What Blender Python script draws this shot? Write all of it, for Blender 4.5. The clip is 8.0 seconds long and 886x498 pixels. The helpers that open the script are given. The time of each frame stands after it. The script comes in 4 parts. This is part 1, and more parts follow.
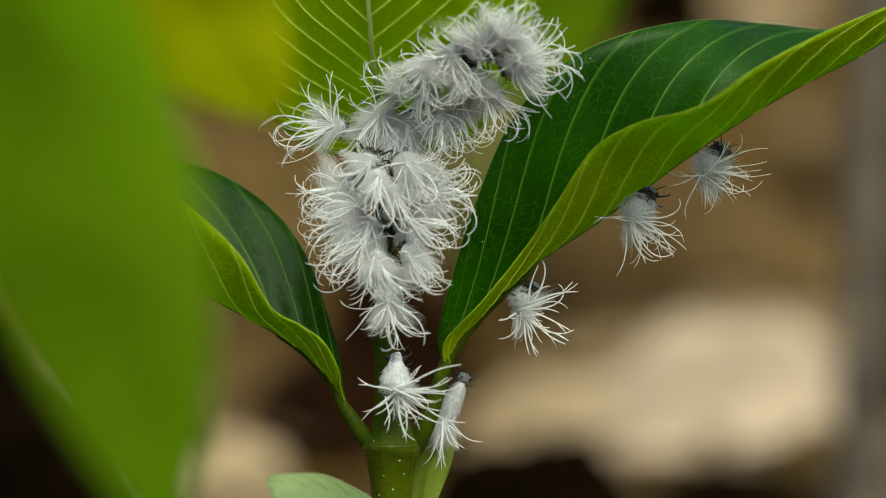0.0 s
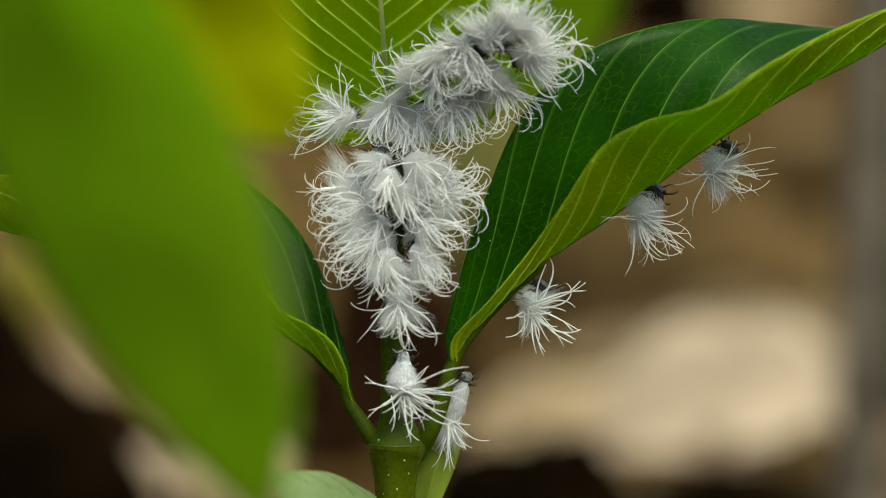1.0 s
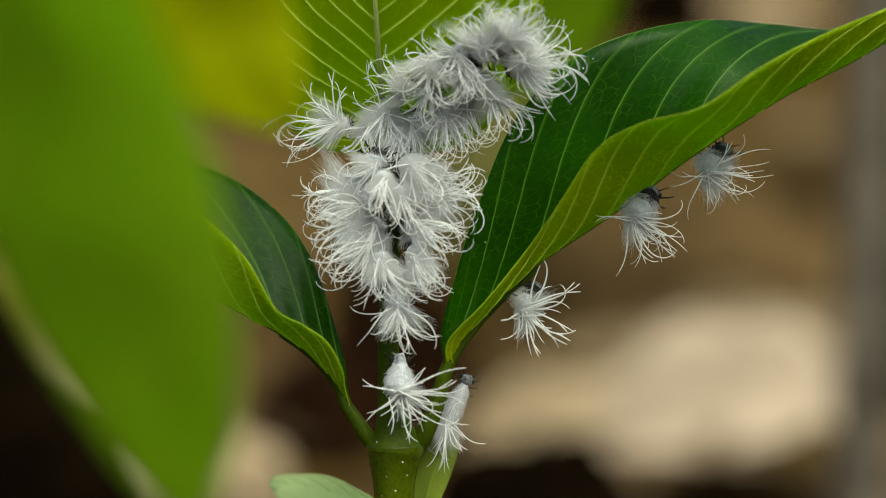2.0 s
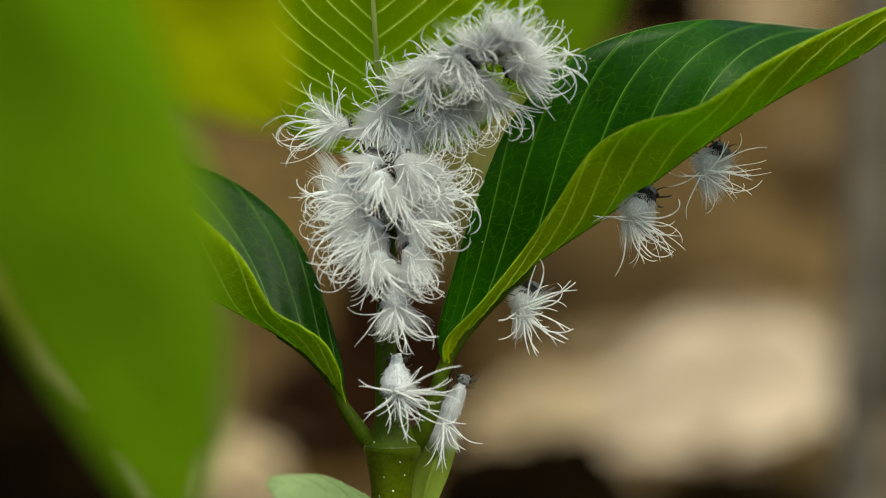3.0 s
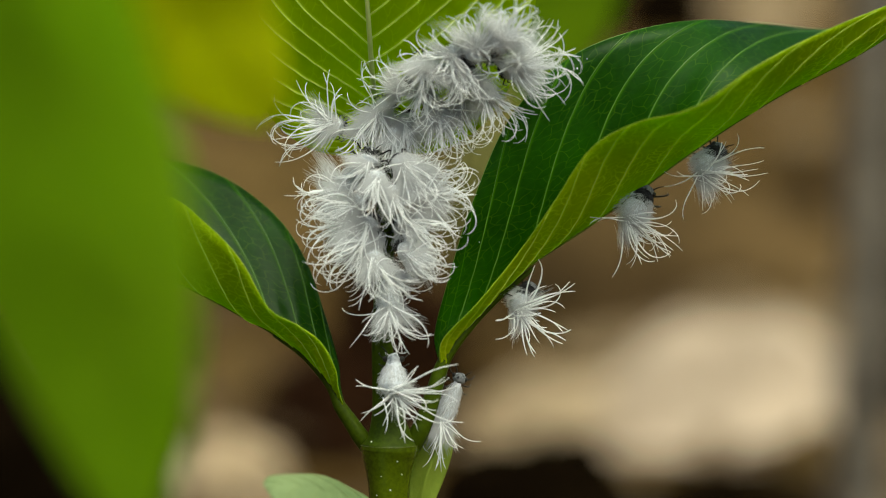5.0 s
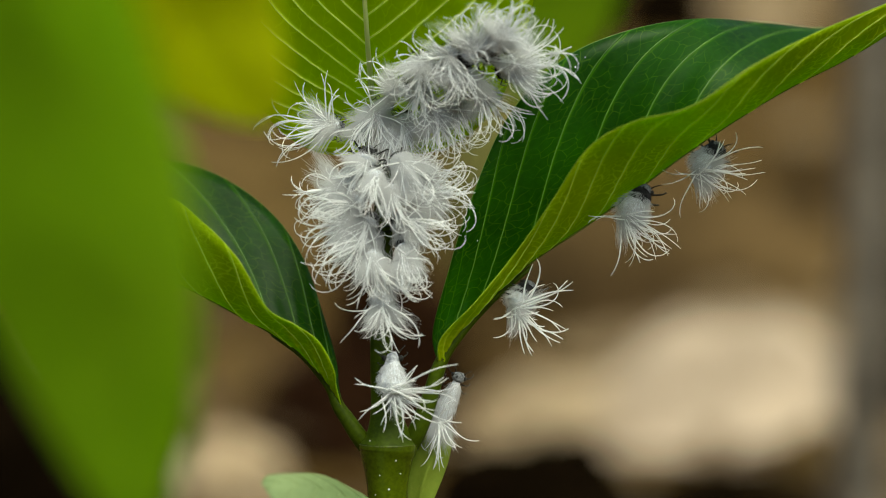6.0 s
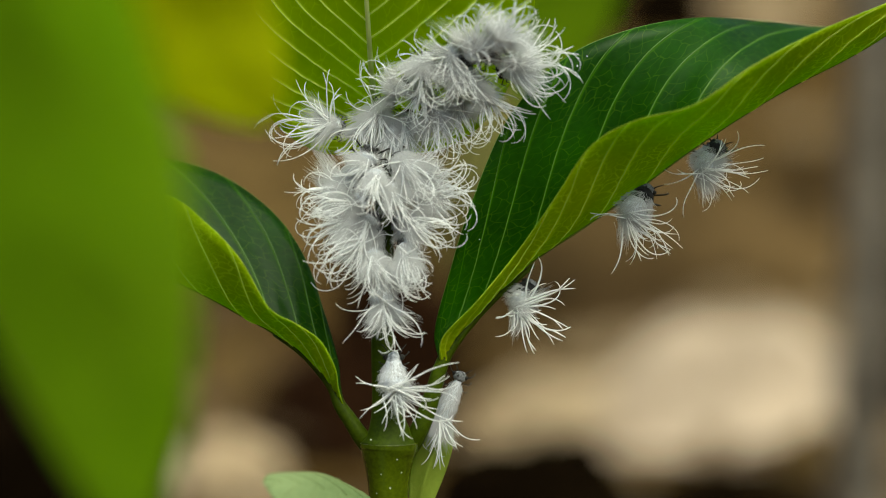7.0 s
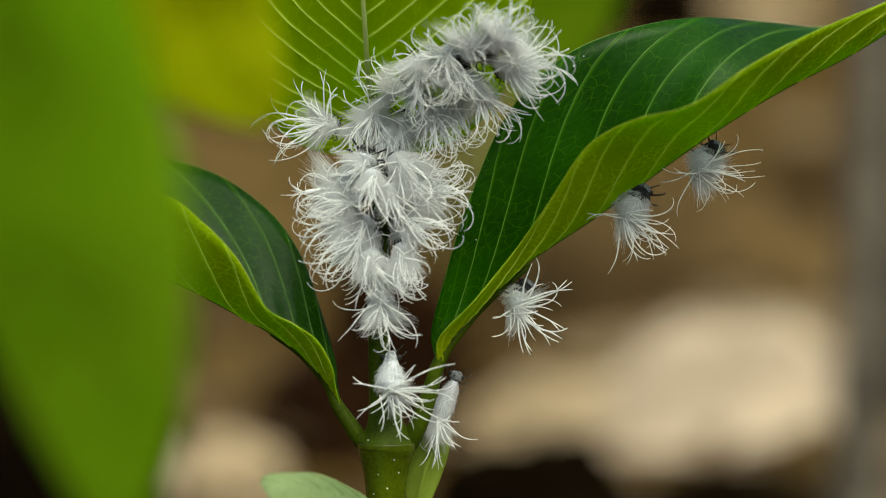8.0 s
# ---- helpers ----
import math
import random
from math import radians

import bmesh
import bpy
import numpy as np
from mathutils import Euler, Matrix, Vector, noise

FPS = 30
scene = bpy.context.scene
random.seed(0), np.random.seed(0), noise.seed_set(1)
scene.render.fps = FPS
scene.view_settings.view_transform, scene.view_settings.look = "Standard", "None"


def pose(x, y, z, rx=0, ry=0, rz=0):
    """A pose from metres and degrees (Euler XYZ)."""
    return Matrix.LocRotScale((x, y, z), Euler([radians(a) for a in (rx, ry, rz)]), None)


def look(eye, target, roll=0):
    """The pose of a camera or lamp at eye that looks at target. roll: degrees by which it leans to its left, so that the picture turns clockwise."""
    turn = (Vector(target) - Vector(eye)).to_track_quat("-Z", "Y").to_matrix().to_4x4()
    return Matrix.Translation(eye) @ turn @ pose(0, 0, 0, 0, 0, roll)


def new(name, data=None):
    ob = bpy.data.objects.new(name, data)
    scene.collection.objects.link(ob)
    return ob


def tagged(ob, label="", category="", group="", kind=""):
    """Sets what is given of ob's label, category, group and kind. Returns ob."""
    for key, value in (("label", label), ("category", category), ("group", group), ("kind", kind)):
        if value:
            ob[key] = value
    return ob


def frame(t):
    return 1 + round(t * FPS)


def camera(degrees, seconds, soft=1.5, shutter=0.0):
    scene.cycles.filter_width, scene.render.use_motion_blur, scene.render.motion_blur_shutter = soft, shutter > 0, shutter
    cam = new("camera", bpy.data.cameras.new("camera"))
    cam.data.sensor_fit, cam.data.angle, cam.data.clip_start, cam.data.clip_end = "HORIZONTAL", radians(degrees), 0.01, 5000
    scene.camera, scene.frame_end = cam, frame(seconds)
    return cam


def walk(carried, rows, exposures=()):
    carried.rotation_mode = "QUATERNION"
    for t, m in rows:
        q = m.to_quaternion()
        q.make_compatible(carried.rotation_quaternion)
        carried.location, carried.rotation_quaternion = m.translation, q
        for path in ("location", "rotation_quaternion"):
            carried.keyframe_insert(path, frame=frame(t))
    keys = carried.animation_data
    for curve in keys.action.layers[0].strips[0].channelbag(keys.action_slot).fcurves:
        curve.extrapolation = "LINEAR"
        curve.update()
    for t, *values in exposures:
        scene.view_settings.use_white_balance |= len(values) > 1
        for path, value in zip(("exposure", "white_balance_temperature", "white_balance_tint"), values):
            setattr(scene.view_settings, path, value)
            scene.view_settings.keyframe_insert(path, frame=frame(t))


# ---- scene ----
# The camera stands still on a tripod; the plant in front of it sways in a light wind.
# "Steps" below are tenths of a millimetre in the plane of sharpness, 1568 of them across the view.
FOCUS = 0.0784 / math.tan(radians(10))
EYE = Vector((0.0, -FOCUS, 0.35))
AIM = look(EYE, EYE + Vector((0, math.cos(radians(10)), -math.sin(radians(10)))))
VIEW = AIM @ Matrix.Translation((0, 0, -FOCUS))      # x right, y up, z towards the lens, origin in the plane of sharpness
cam = camera(20, 8.0, soft=1.0)
cam.data.dof.use_dof = True
cam.data.dof.focus_distance = FOCUS
cam.data.dof.aperture_fstop = 6.2
cam.data.dof.aperture_blades = 0
walk(cam, [(0.0, AIM), (8.0, AIM)], exposures=[(0.0, 0.73, 6740, -9), (8.0, 0.79, 6740, -9)])

# ---- light: bright overcast sky through a high canopy ----
SUN_UP, SUN_TURN = radians(66), radians(140)
world = bpy.data.worlds.new("overcast_sky")
scene.world = world
world.use_nodes = True
wn = world.node_tree
sky = wn.nodes.new("ShaderNodeTexSky")
sky.sky_type, sky.sun_disc = "NISHITA", False
sky.sun_elevation, sky.sun_rotation = SUN_UP, SUN_TURN
sky.air_density, sky.dust_density = 0.6, 6.0
wn.nodes["Background"].inputs["Strength"].default_value = 0.155
wn.links.new(sky.outputs[0], wn.nodes["Background"].inputs["Color"])
sun = new("sun", bpy.data.lights.new("sun", "SUN"))
sun.data.energy, sun.data.angle, sun.data.color = 0.95, radians(48), (1.0, 0.96, 0.88)
sun_way = Vector((math.sin(SUN_TURN) * math.cos(SUN_UP), math.cos(SUN_TURN) * math.cos(SUN_UP), math.sin(SUN_UP)))
sun.matrix_world = look(sun_way * 5, (0, 0, 0))


# ---- materials ----
def nodes_of(name, rough=0.6, spec=0.4):
    mat = bpy.data.materials.new(name)
    mat.use_nodes = True
    nt = mat.node_tree
    bs = nt.nodes["Principled BSDF"]
    bs.inputs["Roughness"].default_value = rough
    bs.inputs["Specular IOR Level"].default_value = spec
    return mat, nt, bs


def noise_tex(nt, scale, detail=4.0, rough=0.55, source="Object"):
    co = nt.nodes.new("ShaderNodeTexCoord")
    tx = nt.nodes.new("ShaderNodeTexNoise")
    tx.inputs["Scale"].default_value, tx.inputs["Detail"].default_value = scale, detail
    tx.inputs["Roughness"].default_value = rough
    nt.links.new(co.outputs[source], tx.inputs["Vector"])
    return tx


def ramp(nt, src, stops):
    r = nt.nodes.new("ShaderNodeValToRGB")
    el = r.color_ramp.elements
    while len(el) < len(stops):
        el.new(0.5)
    for e, (p, c) in zip(el, stops):
        e.position, e.color = p, (*c, 1)
    nt.links.new(src, r.inputs[0])
    return r


def mix_rgb(nt, fac, a, b, mode="MIX"):
    m = nt.nodes.new("ShaderNodeMix")
    m.data_type, m.blend_type = "RGBA", mode
    for sock, val in ((m.inputs[0], fac), (m.inputs[6], a), (m.inputs[7], b)):
        if hasattr(val, "is_output"):
            nt.links.new(val, sock)
        else:
            sock.default_value = val if isinstance(val, (int, float)) else (*val, 1)
    return m.outputs[2]


def bump(nt, bs, src, strength, dist):
    b = nt.nodes.new("ShaderNodeBump")
    b.inputs["Strength"].default_value, b.inputs["Distance"].default_value = strength, dist
    nt.links.new(src, b.inputs["Height"])
    nt.links.new(b.outputs[0], bs.inputs["Normal"])


def through_light(nt, bs, colour, share):
    """Lets light through a thin sheet: part of the surface scatters to its other side."""
    tr = nt.nodes.new("ShaderNodeBsdfTranslucent")
    mx = nt.nodes.new("ShaderNodeMixShader")
    mx.inputs[0].default_value = share
    if hasattr(colour, "is_output"):
        nt.links.new(colour, tr.inputs["Color"])
    else:
        tr.inputs["Color"].default_value = (*colour, 1)
    nt.links.new(bs.outputs[0], mx.inputs[1])
    nt.links.new(tr.outputs[0], mx.inputs[2])
    nt.links.new(mx.outputs[0], nt.nodes["Material Output"].inputs["Surface"])


def leaf_material(name, low, high, vein, rough, spec, share, glow, net=420.0, net_width=0.05, net_mix=0.5, tissue=None, band=1.0):
    """Leaf skin: mottled green, a net of fine veins in the blade's own metres, slight quilting; tissue is the paler flesh along the side veins."""
    mat, nt, bs = nodes_of(name, rough, spec)
    uv = nt.nodes.new("ShaderNodeUVMap")
    uv.uv_map = "blade"
    big = noise_tex(nt, 45, 3)
    fine = noise_tex(nt, 900, 3)
    col = ramp(nt, big.outputs[0], [(0.32, low), (0.7, high)]).outputs[0]
    col = mix_rgb(nt, 0.22, col, ramp(nt, fine.outputs[0], [(0.35, low), (0.65, high)]).outputs[0])
    warp = nt.nodes.new("ShaderNodeTexNoise")
    warp.inputs["Scale"].default_value = 260
    nt.links.new(uv.outputs[0], warp.inputs["Vector"])
    wv = nt.nodes.new("ShaderNodeVectorMath")
    wv.operation = "MULTIPLY_ADD"
    wv.inputs[1].default_value = (0.0030, 0.0030, 0)
    nt.links.new(warp.outputs["Color"], wv.inputs[0])
    nt.links.new(uv.outputs[0], wv.inputs[2])
    vo = nt.nodes.new("ShaderNodeTexVoronoi")
    vo.feature, vo.voronoi_dimensions = "DISTANCE_TO_EDGE", "2D"
    vo.inputs["Scale"].default_value = net
    stretch = nt.nodes.new("ShaderNodeMapping")
    stretch.inputs["Rotation"].default_value = (0, 0, 0.5)
    stretch.inputs["Scale"].default_value = (0.62, 1.25, 1)
    nt.links.new(wv.outputs[0], stretch.inputs["Vector"])
    nt.links.new(stretch.outputs[0], vo.inputs["Vector"])
    patch = nt.nodes.new("ShaderNodeTexNoise")
    patch.inputs["Scale"].default_value = 190
    nt.links.new(uv.outputs[0], patch.inputs["Vector"])
    lines = ramp(nt, vo.outputs["Distance"], [(0.0, (1, 1, 1)), (net_width, (0, 0, 0))])
    amount = nt.nodes.new("ShaderNodeMath")
    amount.operation = "MULTIPLY"
    fade = ramp(nt, patch.outputs[0], [(0.36, (0.15 * net_mix,) * 3), (0.62, (net_mix,) * 3)])
    nt.links.new(fade.outputs[0], amount.inputs[1])
    nt.links.new(lines.outputs[0], amount.inputs[0])
    col = mix_rgb(nt, amount.outputs[0], col, vein)
    if tissue:
        course = nt.nodes.new("ShaderNodeUVMap")
        course.uv_map = "course"
        axes = nt.nodes.new("ShaderNodeSeparateXYZ")
        nt.links.new(course.outputs[0], axes.inputs[0])
        near = nt.nodes.new("ShaderNodeMath")
        near.operation, near.inputs[1].default_value = "PINGPONG", 0.5
        nt.links.new(axes.outputs[0], near.inputs[0])
        pale = ramp(nt, near.outputs[0], [(0.022 * band, (1, 1, 1)), (0.052 * band, (0.22, 0.22, 0.22)), (0.16 * band, (0, 0, 0))])
        col = mix_rgb(nt, pale.outputs[0], col, tissue)
    nt.links.new(col, bs.inputs["Base Color"])
    bump(nt, bs, vo.outputs["Distance"], 0.08, 0.0002)
    through_light(nt, bs, mix_rgb(nt, 1.0, col, glow, "MULTIPLY"), share)
    return mat


LEAF_TOP = leaf_material("leaf_upper_skin", (0.0048, 0.026, 0.0004), (0.0110, 0.056, 0.0010), (0.075, 0.175, 0.008), 0.36, 0.10, 0.28, (13.5, 9.4, 0.4), net=620, net_width=0.045, net_mix=0.30, tissue=(0.024, 0.086, 0.003), band=0.55)
LEAF_UNDER = leaf_material("leaf_lower_skin", (0.43, 0.575, 0.004), (0.55, 0.69, 0.008), (0.78, 0.90, 0.06), 0.6, 0.05, 0.70, (1.5, 1.4, 0.5), net=760, net_width=0.12, net_mix=0.8, tissue=(0.78, 0.90, 0.07), band=0.6)
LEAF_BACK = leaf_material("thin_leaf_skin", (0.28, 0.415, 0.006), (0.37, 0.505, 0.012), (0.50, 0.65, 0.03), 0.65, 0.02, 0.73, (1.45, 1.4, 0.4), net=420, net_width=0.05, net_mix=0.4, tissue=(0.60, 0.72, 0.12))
LEAF_NEAR = leaf_material("near_leaf_skin", (0.122, 0.248, 0.005), (0.174, 0.304, 0.010), (0.15, 0.27, 0.002), 0.65, 0.0, 0.4, (1.4, 1.3, 0.3), net=200, net_mix=0.1)
LEAF_YELLOW = leaf_material("yellowing_leaf_skin", (0.37, 0.435, 0.006), (0.47, 0.525, 0.012), (0.55, 0.55, 0.004), 0.65, 0.0, 0.5, (1.5, 1.4, 0.3), net=200, net_mix=0.1)
LEAF_PALE = leaf_material("dusty_leaf_skin", (0.135, 0.205, 0.078), (0.245, 0.32, 0.145), (0.36, 0.44, 0.19), 0.6, 0.1, 0.3, (1.1, 1.2, 0.7), net=700, net_mix=0.35)
LEAF_YOUNG = leaf_material("young_leaf_skin", (0.20, 0.28, 0.03), (0.30, 0.38, 0.05), (0.36, 0.42, 0.10), 0.5, 0.2, 0.4, (1.2, 1.2, 0.6), net_mix=0.2)
LEAF_FAR = leaf_material("far_leaf_skin", (0.06, 0.12, 0.002), (0.10, 0.17, 0.004), (0.12, 0.18, 0.01), 0.65, 0.02, 0.3, (1.3, 1.3, 0.4), net=200, net_mix=0.1)


def plain(name, low, high, scale, rough=0.6, spec=0.4, relief=0.0, depth=0.001, share=0.0, fine=0.0):
    mat, nt, bs = nodes_of(name, rough, spec)
    tx = noise_tex(nt, scale, 5)
    col = ramp(nt, tx.outputs[0], [(0.33, low), (0.67, high)]).outputs[0]
    if fine:
        f = noise_tex(nt, fine, 3)
        col = mix_rgb(nt, 0.35, col, ramp(nt, f.outputs[0], [(0.4, low), (0.6, high)]).outputs[0])
    nt.links.new(col, bs.inputs["Base Color"])
    if relief:
        bump(nt, bs, tx.outputs[0], relief, depth)
    if share:
        through_light(nt, bs, col, share)
    return mat


STEM_UP = plain("dark_green_stem", (0.022, 0.038, 0.001), (0.052, 0.080, 0.002), 160, 0.5, 0.08, 0.15, 0.0003, fine=1500)
RIB_GREEN = plain("green_rib", (0.09, 0.15, 0.006), (0.14, 0.21, 0.012), 200, 0.5, 0.2)
STEM = plain("green_stem", (0.034, 0.056, 0.0012), (0.072, 0.105, 0.003), 160, 0.42, 0.12, 0.15, 0.0003, fine=1500)
STEM_LOW = plain("olive_stem", (0.030, 0.050, 0.001), (0.080, 0.112, 0.003), 130, 0.27, 0.3, 0.15, 0.0003, fine=1500)
SCAR = plain("corky_ring", (0.03, 0.04, 0.006), (0.12, 0.13, 0.04), 700, 0.8)
VEIN_TOP = plain("vein_upper", (0.085, 0.21, 0.014), (0.14, 0.29, 0.030), 300, 0.45)
VEIN_UNDER = plain("vein_lower", (0.72, 0.86, 0.12), (0.80, 0.92, 0.18), 300, 0.5, share=0.55)
# near-white: the brightness of light coming through is put into the colour
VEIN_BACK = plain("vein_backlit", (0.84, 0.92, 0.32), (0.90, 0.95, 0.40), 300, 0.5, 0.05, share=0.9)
RIM = plain("pale_rim", (0.42, 0.62, 0.03), (0.54, 0.72, 0.05), 300, 0.5, share=0.5)
RIB_UNDER = plain("rib_lower", (0.66, 0.72, 0.34), (0.76, 0.80, 0.42), 200, 0.6, 0.05, share=0.75)
WAX = plain("white_wax", (0.895, 0.908, 0.904), (0.93, 0.94, 0.937), 300, 0.6, 0.12, share=0.50)


def wool_material():
    """Very fine wax hairs, finer than their meshes: part of the light passes between them."""
    mat = plain("wax_wool", (0.91, 0.92, 0.92), (0.94, 0.95, 0.95), 40, 0.7, 0.05, share=0.62)
    nt = mat.node_tree
    out = nt.nodes["Material Output"].inputs["Surface"]
    mx = nt.nodes.new("ShaderNodeMixShader")
    mx.inputs[0].default_value = 0.52
    nt.links.new(out.links[0].from_socket, mx.inputs[1])
    nt.links.new(nt.nodes.new("ShaderNodeBsdfTransparent").outputs[0], mx.inputs[2])
    nt.links.new(mx.outputs[0], out)
    return mat


WOOL = wool_material()
WAX_BODY = plain("powdery_wax", (0.62, 0.66, 0.70), (0.84, 0.86, 0.88), 3.5, 0.75, 0.2, 0.25, 0.05, share=0.25, fine=14)
CUTICLE = plain("dark_cuticle", (0.006, 0.006, 0.005), (0.03, 0.03, 0.025), 9, 0.5, 0.2)
THORAX = plain("bare_thorax", (0.003, 0.003, 0.003), (0.045, 0.045, 0.045), 6, 0.9, 0.05, fine=16)
HEAD = plain("speckled_head", (0.004, 0.004, 0.004), (0.40, 0.42, 0.43), 5, 0.9, 0.05)
HEAD_WAXY = plain("waxy_head", (0.10, 0.11, 0.12), (0.80, 0.83, 0.86), 5, 0.8, 0.1, 0.3, 0.05)
GROUND = plain("leaf_litter_soil", (0.025, 0.014, 0.004), (0.110, 0.069, 0.024), 14, 0.9, 0.0, 0.6, 0.01, fine=90)
# near-black of soil and rotten wood, which also holds the shade of hollows
HUMUS_SHADE = plain("humus_and_shade", (0.0012, 0.0008, 0.0004), (0.008, 0.0048, 0.0022), 40, 0.95, 0.0, 0.5, 0.01)
DRY = plain("dry_brown_soil", (0.09, 0.062, 0.030), (0.29, 0.215, 0.125), 18, 0.9, 0.0, 0.4, 0.006, fine=120)
SAND = plain("brown_tan_sand", (0.20, 0.145, 0.08), (0.48, 0.37, 0.235), 18, 0.85, 0.0, 0.4, 0.006, fine=120)
TAN = plain("pale_tan_sand", (0.26, 0.195, 0.13), (0.60, 0.485, 0.36), 18, 0.85, 0.0, 0.4, 0.006, fine=120)
BROWN = plain("brown_litter", (0.035, 0.021, 0.007), (0.185, 0.123, 0.047), 22, 0.9, 0.0, 0.5, 0.01, fine=140)
LITTER = plain("shaded_litter", (0.024, 0.015, 0.006), (0.13, 0.085, 0.036), 12, 0.9, 0.0, 0.5, 0.01, fine=60)
DARK_BARK = plain("dark_bark", (0.012, 0.009, 0.006), (0.06, 0.047, 0.032), 16, 0.9, 0.0, 0.7, 0.01, fine=130)
BARK = plain("grey_bark", (0.030, 0.026, 0.020), (0.27, 0.235, 0.185), 22, 0.9, 0.0, 0.7, 0.01, fine=130)
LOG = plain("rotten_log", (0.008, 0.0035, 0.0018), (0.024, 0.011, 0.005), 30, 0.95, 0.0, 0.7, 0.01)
SKY_SCREEN = plain("skylight_screen", (0.008, 0.014, 0.004), (0.05, 0.07, 0.018), 2.5, 0.9, 0.1, fine=14)
UMBER = plain("umber_soil", (0.016, 0.010, 0.004), (0.07, 0.045, 0.020), 30, 0.95, 0.0, 0.5, 0.01)


def dead_leaf_material():
    mat, nt, bs = nodes_of("dead_leaf", 0.8, 0.15)
    geo = nt.nodes.new("ShaderNodeNewGeometry")
    tone = ramp(nt, geo.outputs["Random Per Island"], [(0.0, (0.012, 0.006, 0.003)), (0.35, (0.05, 0.027, 0.010)), (0.7, (0.13, 0.082, 0.033)), (1.0, (0.26, 0.19, 0.10))])
    spots = noise_tex(nt, 160, 4)
    col = mix_rgb(nt, 0.35, tone.outputs[0], ramp(nt, spots.outputs[0], [(0.4, (0.02, 0.01, 0.005)), (0.65, (0.18, 0.12, 0.06))]).outputs[0])
    nt.links.new(col, bs.inputs["Base Color"])
    bump(nt, bs, spots.outputs[0], 0.3, 0.001)
    return mat


DEAD = dead_leaf_material()
OLIVE = plain("olive_leaf_tone", (0.09, 0.088, 0.022), (0.165, 0.155, 0.045), 40, 0.9, 0.1, 0.5, 0.01)
MOSS = plain("yellow_moss", (0.10, 0.09, 0.012), (0.20, 0.17, 0.03), 60, 0.9, 0.1, 0.5, 0.01)


# ---- building helpers ----
def grid(a, b, w=0.0):
    """A point of the view's own space: a steps from the left and b from the top of the plane of sharpness, seen from the lens, w metres behind it."""
    k = 1 + w / FOCUS
    return Vector(((a - 784) * 1e-4 * k, (441 - b) * 1e-4 * k, -w))


def spline(pts, n):
    """n + 1 points along a smooth curve through the given ones."""
    p = [Vector(q) for q in pts]
    p = [p[0] * 2 - p[1]] + p + [p[-1] * 2 - p[-2]]
    out, spans = [], len(p) - 3
    for i in range(n + 1):
        x = min(i / n * spans, spans - 1e-6)
        k, f = int(x), x - int(x)
        a, b, c, d = p[k:k + 4]
        out.append(0.5 * (2 * b + (c - a) * f + (2 * a - 5 * b + 4 * c - d) * f * f + (3 * b - a - 3 * c + d) * f ** 3))
    return out


def tube(bm, pts, radii, sides=8, mat=0, caps=True):
    """A round, tapering rod along the points."""
    rings, up = [], Vector((0.31, 0.2, 0.93))
    for i, p in enumerate(pts):
        d = (pts[min(i + 1, len(pts) - 1)] - pts[max(i - 1, 0)]).normalized()
        x = (up - d * up.dot(d)).normalized()
        up = x
        y = d.cross(x)
        r = radii[i]
        rings.append([bm.verts.new(p + (x * math.cos(6.28318 * k / sides) + y * math.sin(6.28318 * k / sides)) * r) for k in range(sides)])
    for lo, hi in zip(rings, rings[1:]):
        for k in range(sides):
            f = bm.faces.new((lo[k], lo[(k + 1) % sides], hi[(k + 1) % sides], hi[k]))
            f.smooth, f.material_index = True, mat
    if caps:
        for ring in (rings[0][::-1], rings[-1]):
            f = bm.faces.new(ring)
            f.smooth, f.material_index = True, mat
    return rings


def part(name, bm, material, parent, label="", kind=""):
    """Links a bmesh (or a mesh) as one mesh object under a thing or a part."""
    if isinstance(bm, bmesh.types.BMesh):
        me = bpy.data.meshes.new(name)
        bm.to_mesh(me)
        bm.free()
        for m in material if isinstance(material, (list, tuple)) else [material]:
            me.materials.append(m)
    else:
        me = bm
    ob = new(name, me)
    ob.parent = parent
    return tagged(ob, label, kind=kind)


# ---- wind: shifts in steps (right, down) and turns, against the first moment ----
TIMES = (0.0, 0.5, 1.0, 1.5, 3.0, 3.5, 4.0, 4.5, 6.0, 6.5, 7.0, 7.5, 8.0)
SWAY = {
    "stem": ((0, 6, 9, 7.5, 1, -1, -0.5, -2.5, -6.5, -8.5, -4.5, -7.5, -9.5), (0, 1, -1, 2, 2.5, 0.5, 0.5, 1.5, 0, -2, -2, -0.5, -1.5)),
    "right": ((0, 7.5, 13.5, 8.5, -0.5, -2, -1.5, -3.5, -9, -11, -5.5, -9, -11.5), (0, 0.5, -2.5, 0.5, 0, -1, -0.5, 0.5, -2, -5, -4, -2.5, -4)),
    "left": ((0, 8, 13, 10, 2, -1, 0, -3, -8, -9, -5, -8, -10), (0, 1, -1, 1, 2, 1, 0, 0, 0, -2, -1, 0, -1)),
    "top": ((0, 12.5, 19, 10.5, 4.5, 1, -3.5, -3.5, -9, -11.5, -7, -10.5, -13.5), (0, 1.5, -17, -5, -0.5, -1, -0.5, -0.5, 0.5, -2.5, -0.5, 0, -1)),
    "yellow": ((0, 12, 20, 18, 4, 0, -3, -6, -8, -10, -10, -12, -12), (0, 10, 30, 20, 10, 5, 6, 10, 8, 8, 10, 10, 10)),
}
TURN = {
    "stem": (0, 0.012, 0.02, 0.014, 0.006, 0.003, 0.002, 0.003, 0.002, 0.002, 0.002, 0.0, 0.0),
    "top": (0, 0.017, 0.006, 0.0145, 0.017, 0.0145, 0.017, 0.017, 0.012, 0.012, 0.017, 0.02, 0.02),
}
